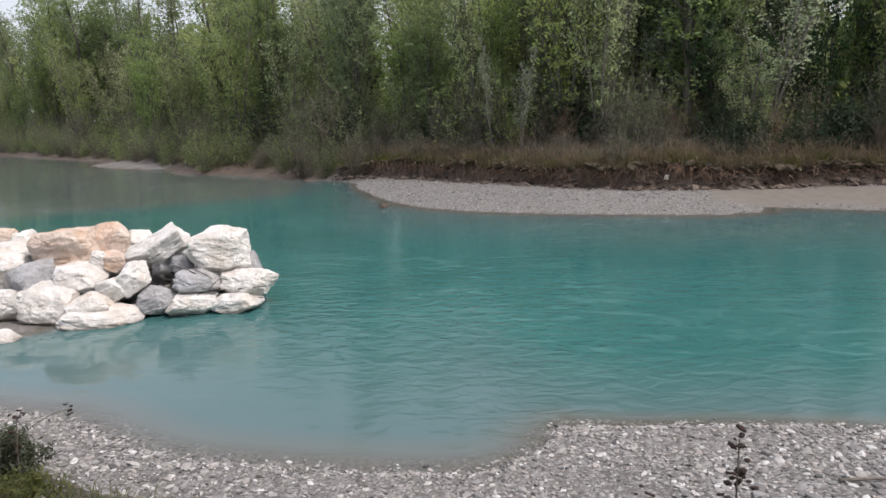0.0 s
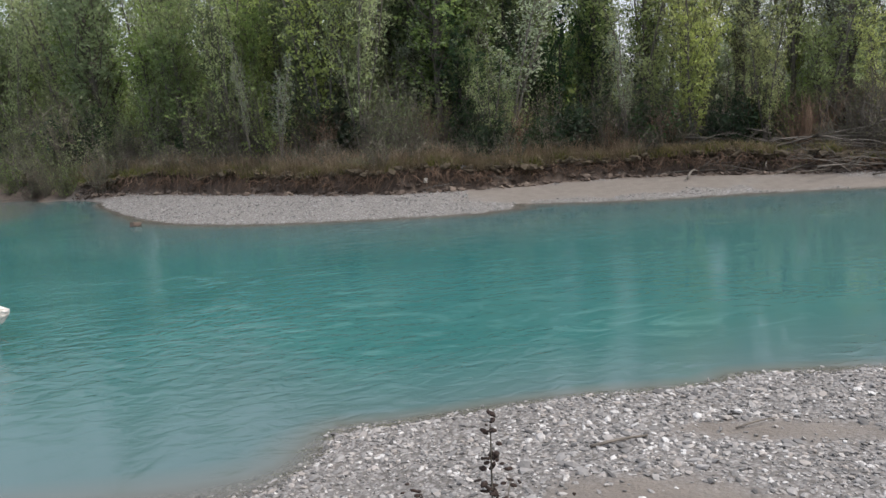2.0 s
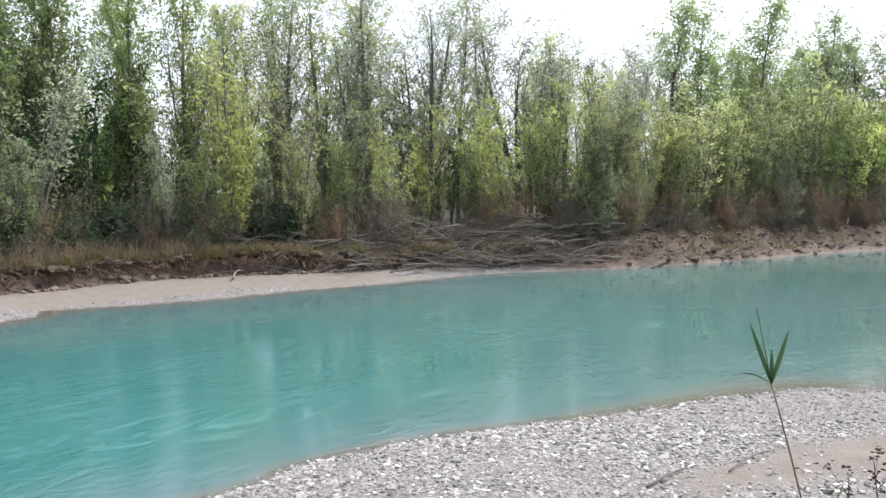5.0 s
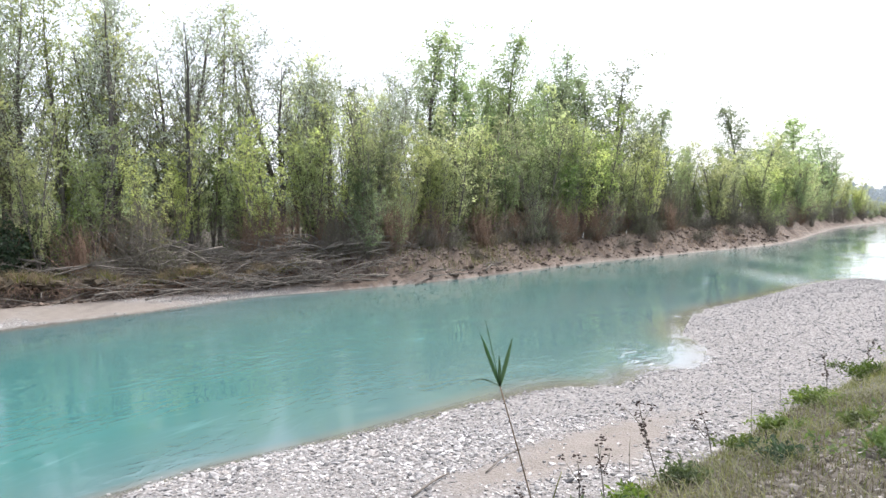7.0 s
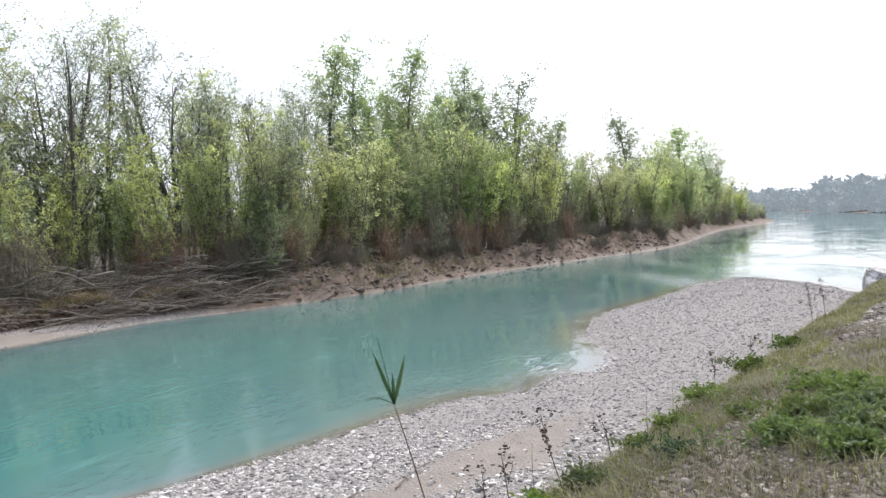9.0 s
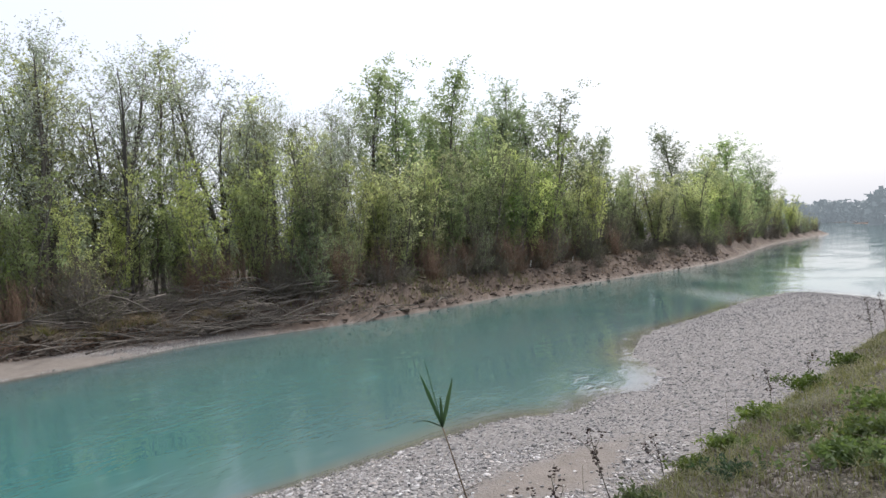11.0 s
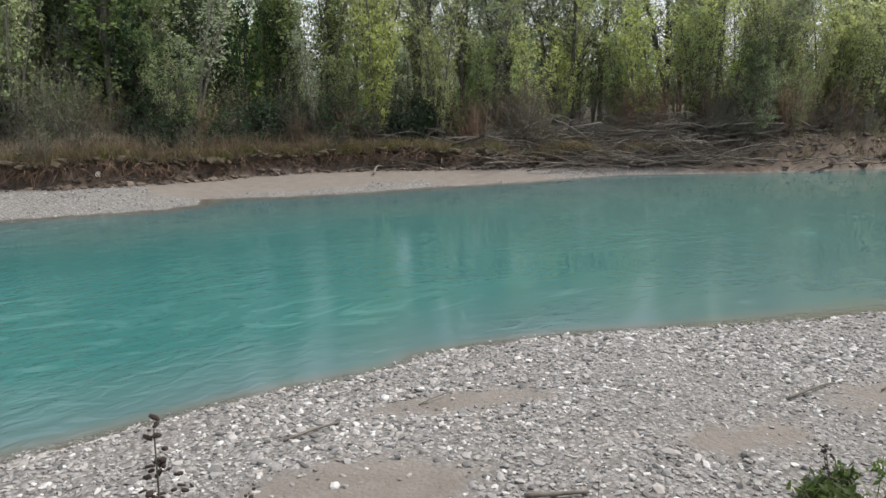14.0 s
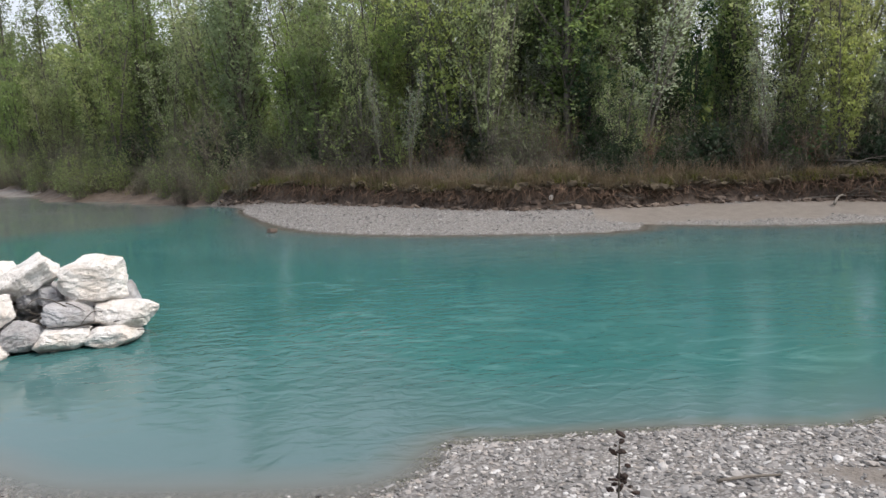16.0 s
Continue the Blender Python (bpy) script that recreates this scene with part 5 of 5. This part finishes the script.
def dead_weed(x, y, h, lean, heads, branches=2, seed=0):
    """A dried stalk with dark seed heads clustered along its top."""
    r = np.random.default_rng(900 + seed)
    z = height(x, y) - 0.02
    ob = thing("dead_weed", "dried weed stalk with dark brown seed heads", "weed", "dried weeds on the embankment", (x, y, z))
    g = Geo()
    main = curve_points((0, 0, 0), (lean[0], lean[1], h), 0, 10, r, 0.02)
    g.tube(main, np.linspace(0.007, 0.003, 10), 5)
    ends = [main[int(k)] for k in np.linspace(5, 9, heads)]
    for _ in range(branches):
        q = main[r.integers(4, 8)]
        e = q + np.array([r.normal() * 0.14, r.normal() * 0.14, r.uniform(0.08, 0.25)])
        g.tube(curve_points(q, e, 0, 4, r, 0.05), [0.004, 0.003, 0.003, 0.002], 4)
        ends.append(e)
    part("stalk", g, M_TWIG, ob)
    for e in ends:
        s = Geo()
        k = 7
        c = e + r.normal(size=(k, 3)) * (0.022, 0.022, 0.026)
        vs, fs = stones(c, r.uniform(0.009, 0.018, k), r, 0.5)
        s.add(vs, fs.tolist())
        part("seed_head", s, M_SEED, ob)


dead_weed(1.12, 2.34, 1.19, (-0.06, -0.10), 9, 1, 1)
dead_weed(0.85, 2.75, 0.62, (0.10, 0.02), 4, 3, 2)
dead_weed(1.50, 2.62, 0.70, (0.03, 0.0), 4, 1, 3)
dead_weed(4.0, 2.32, 0.42, (-0.05, 0.05), 5, 3, 4)
dead_weed(5.15, 1.60, 0.55, (-0.16, 0.10), 4, 1, 5)
dead_weed(5.65, 1.25, 0.55, (-0.05, 0.05), 6, 1, 6)
dead_weed(6.15, 0.98, 0.55, (0.0, 0.0), 4, 1, 7)
dead_weed(6.5, 0.82, 0.62, (-0.05, 0.06), 4, 2, 8)
dead_weed(7.2, 0.45, 0.85, (-0.28, 0.16), 6, 4, 9)
dead_weed(8.0, 0.05, 0.55, (-0.1, 0.1), 3, 2, 10)
dead_weed(11.8, -1.25, 0.72, (-0.05, 0.05), 6, 2, 11)
dead_weed(13.4, -2.0, 0.5, (0.05, 0.05), 3, 2, 12)
dead_weed(16.6, -3.5, 0.9, (-0.15, 0.12), 7, 5, 13)
dead_weed(17.4, -3.9, 0.8, (0.1, 0.1), 6, 5, 14)
dead_weed(-3.05, 4.25, 0.55, (0.05, 0.0), 3, 1, 15)
dead_weed(-3.6, 4.5, 0.95, (0.02, 0.0), 3, 3, 16)
dead_weed(3.3, 2.6, 0.5, (0.02, 0.05), 3, 1, 17)


def reed(x, y, node, label):
    """A single reed: one long stalk, and pointed leaves fanning out at its top."""
    z = height(x, y) - 0.02
    ob = thing("reed", label, "reed", at=(x, y, z))
    top = np.array(node) - (x, y, z)
    g = Geo()
    stalk = curve_points((0, 0, 0), top, 0, 10, r4, 0.015)
    g.tube(stalk, np.linspace(0.0045, 0.003, 10), 6)
    part("stalk", g, M_STRAW, ob)
    right, up = np.array([0.31, -0.95, 0]), np.array([0, 0, 1.0])
    for dx, dz, w, droop in ((-0.080, 0.225, 0.0080, 0.0), (-0.002, 0.130, 0.0072, 0), (0.054, 0.205, 0.0088, 0), (-0.125, 0.07, 0.0026, 0.05), (-0.058, 0.285, 0.0020, 0)):
        leaf = Geo()
        t = np.linspace(0, 1, 7)[:, None]
        mid = top + right * dx * t + up * (dz * t - droop * t**3)
        side = (dz * right - dx * up) / math.hypot(dx, dz)
        wid = (w * np.sin(np.clip(t * 0.9 + 0.1, 0, 1) * math.pi) ** 0.7)
        lo, hi = mid - side * wid, mid + side * wid
        v = np.vstack([lo, hi, mid + (0.004, 0.004, 0)])
        n = 7
        leaf.add(v, [(i, i + 1, 2 * n + i + 1, 2 * n + i) for i in range(n - 1)] + [(2 * n + i, 2 * n + i + 1, n + i + 1, n + i) for i in range(n - 1)])
        part("leaf", leaf, M_LEAF_DARK, ob)
    low = Geo()
    q = stalk[4]
    low.tube(curve_points(q, q + (0.10, -0.06, 0.32), 0, 5, r4, 0.04), [0.004, 0.004, 0.003, 0.003, 0.002], 4)
    part("side_shoot", low, M_GRASS, ob)


reed(3.41, 0.40, (3.28, 0.658, 3.80), "single tall reed with narrow green leaves on the embankment")


def bare_stem(x, y, h, lean):
    z = height(x, y) - 0.02
    g = Geo()
    g.tube(curve_points((0, 0, 0), (lean, 0, h), 0, 8, r4, 0.02), np.linspace(0.004, 0.0015, 8), 4)
    ob = new("dry_stem", g.mesh("dry_stem", M_TWIG))
    ob.location = (x, y, z)
    tagged(ob, "thin bare dry grass stem on the embankment", "stem", "dry stems on the embankment")


for sx, sy, sh, sl in ((3.6, 2.35, 0.75, -0.05), (3.75, 2.3, 0.5, 0.04), (5.35, 1.5, 0.5, 0.1), (6.8, 0.65, 0.6, -0.1), (9.2, -0.3, 0.6, -0.1), (9.9, -0.6, 0.6, 0.05), (14.5, -2.5, 0.6, 0.1), (3.9, 1.4, 0.5, 0.2)):
    bare_stem(sx, sy, sh, sl)

ob = new("edge_boulder", boulder_mesh(1.3, 1.0, 0.8, 555, 0.7))
ob.data.materials.append(M_ROCK_GREY)
ob.location = (27.4, -7.6, 1.9)
tagged(ob, "grey boulder on the shoulder of the embankment", "boulder")


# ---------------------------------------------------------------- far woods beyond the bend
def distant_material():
    """Backdrop of far distance: woods half a kilometre off, their bright haze put in as emission."""
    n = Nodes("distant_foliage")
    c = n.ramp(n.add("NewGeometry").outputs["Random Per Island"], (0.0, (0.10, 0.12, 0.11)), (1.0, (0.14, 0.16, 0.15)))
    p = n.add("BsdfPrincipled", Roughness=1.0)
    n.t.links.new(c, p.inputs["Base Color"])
    # pale blue-grey glow on the leaves stands in for haze in the air
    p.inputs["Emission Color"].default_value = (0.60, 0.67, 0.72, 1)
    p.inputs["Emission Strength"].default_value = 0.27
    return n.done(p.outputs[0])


M_FAR_HAZE = distant_material()


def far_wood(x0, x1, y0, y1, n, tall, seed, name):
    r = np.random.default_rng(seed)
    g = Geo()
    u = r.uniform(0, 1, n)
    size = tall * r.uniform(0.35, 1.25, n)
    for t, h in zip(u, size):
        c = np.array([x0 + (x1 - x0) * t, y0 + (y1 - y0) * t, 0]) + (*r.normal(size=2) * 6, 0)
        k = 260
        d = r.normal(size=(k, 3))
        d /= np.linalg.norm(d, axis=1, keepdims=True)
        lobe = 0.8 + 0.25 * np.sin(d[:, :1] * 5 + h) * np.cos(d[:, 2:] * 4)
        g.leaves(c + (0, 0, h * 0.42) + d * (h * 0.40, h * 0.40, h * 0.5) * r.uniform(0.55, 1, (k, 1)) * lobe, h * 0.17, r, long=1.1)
    stuff(name, g, M_FAR_HAZE, "grey-green woods on the distant bank, haze put in as a glow", "woods")



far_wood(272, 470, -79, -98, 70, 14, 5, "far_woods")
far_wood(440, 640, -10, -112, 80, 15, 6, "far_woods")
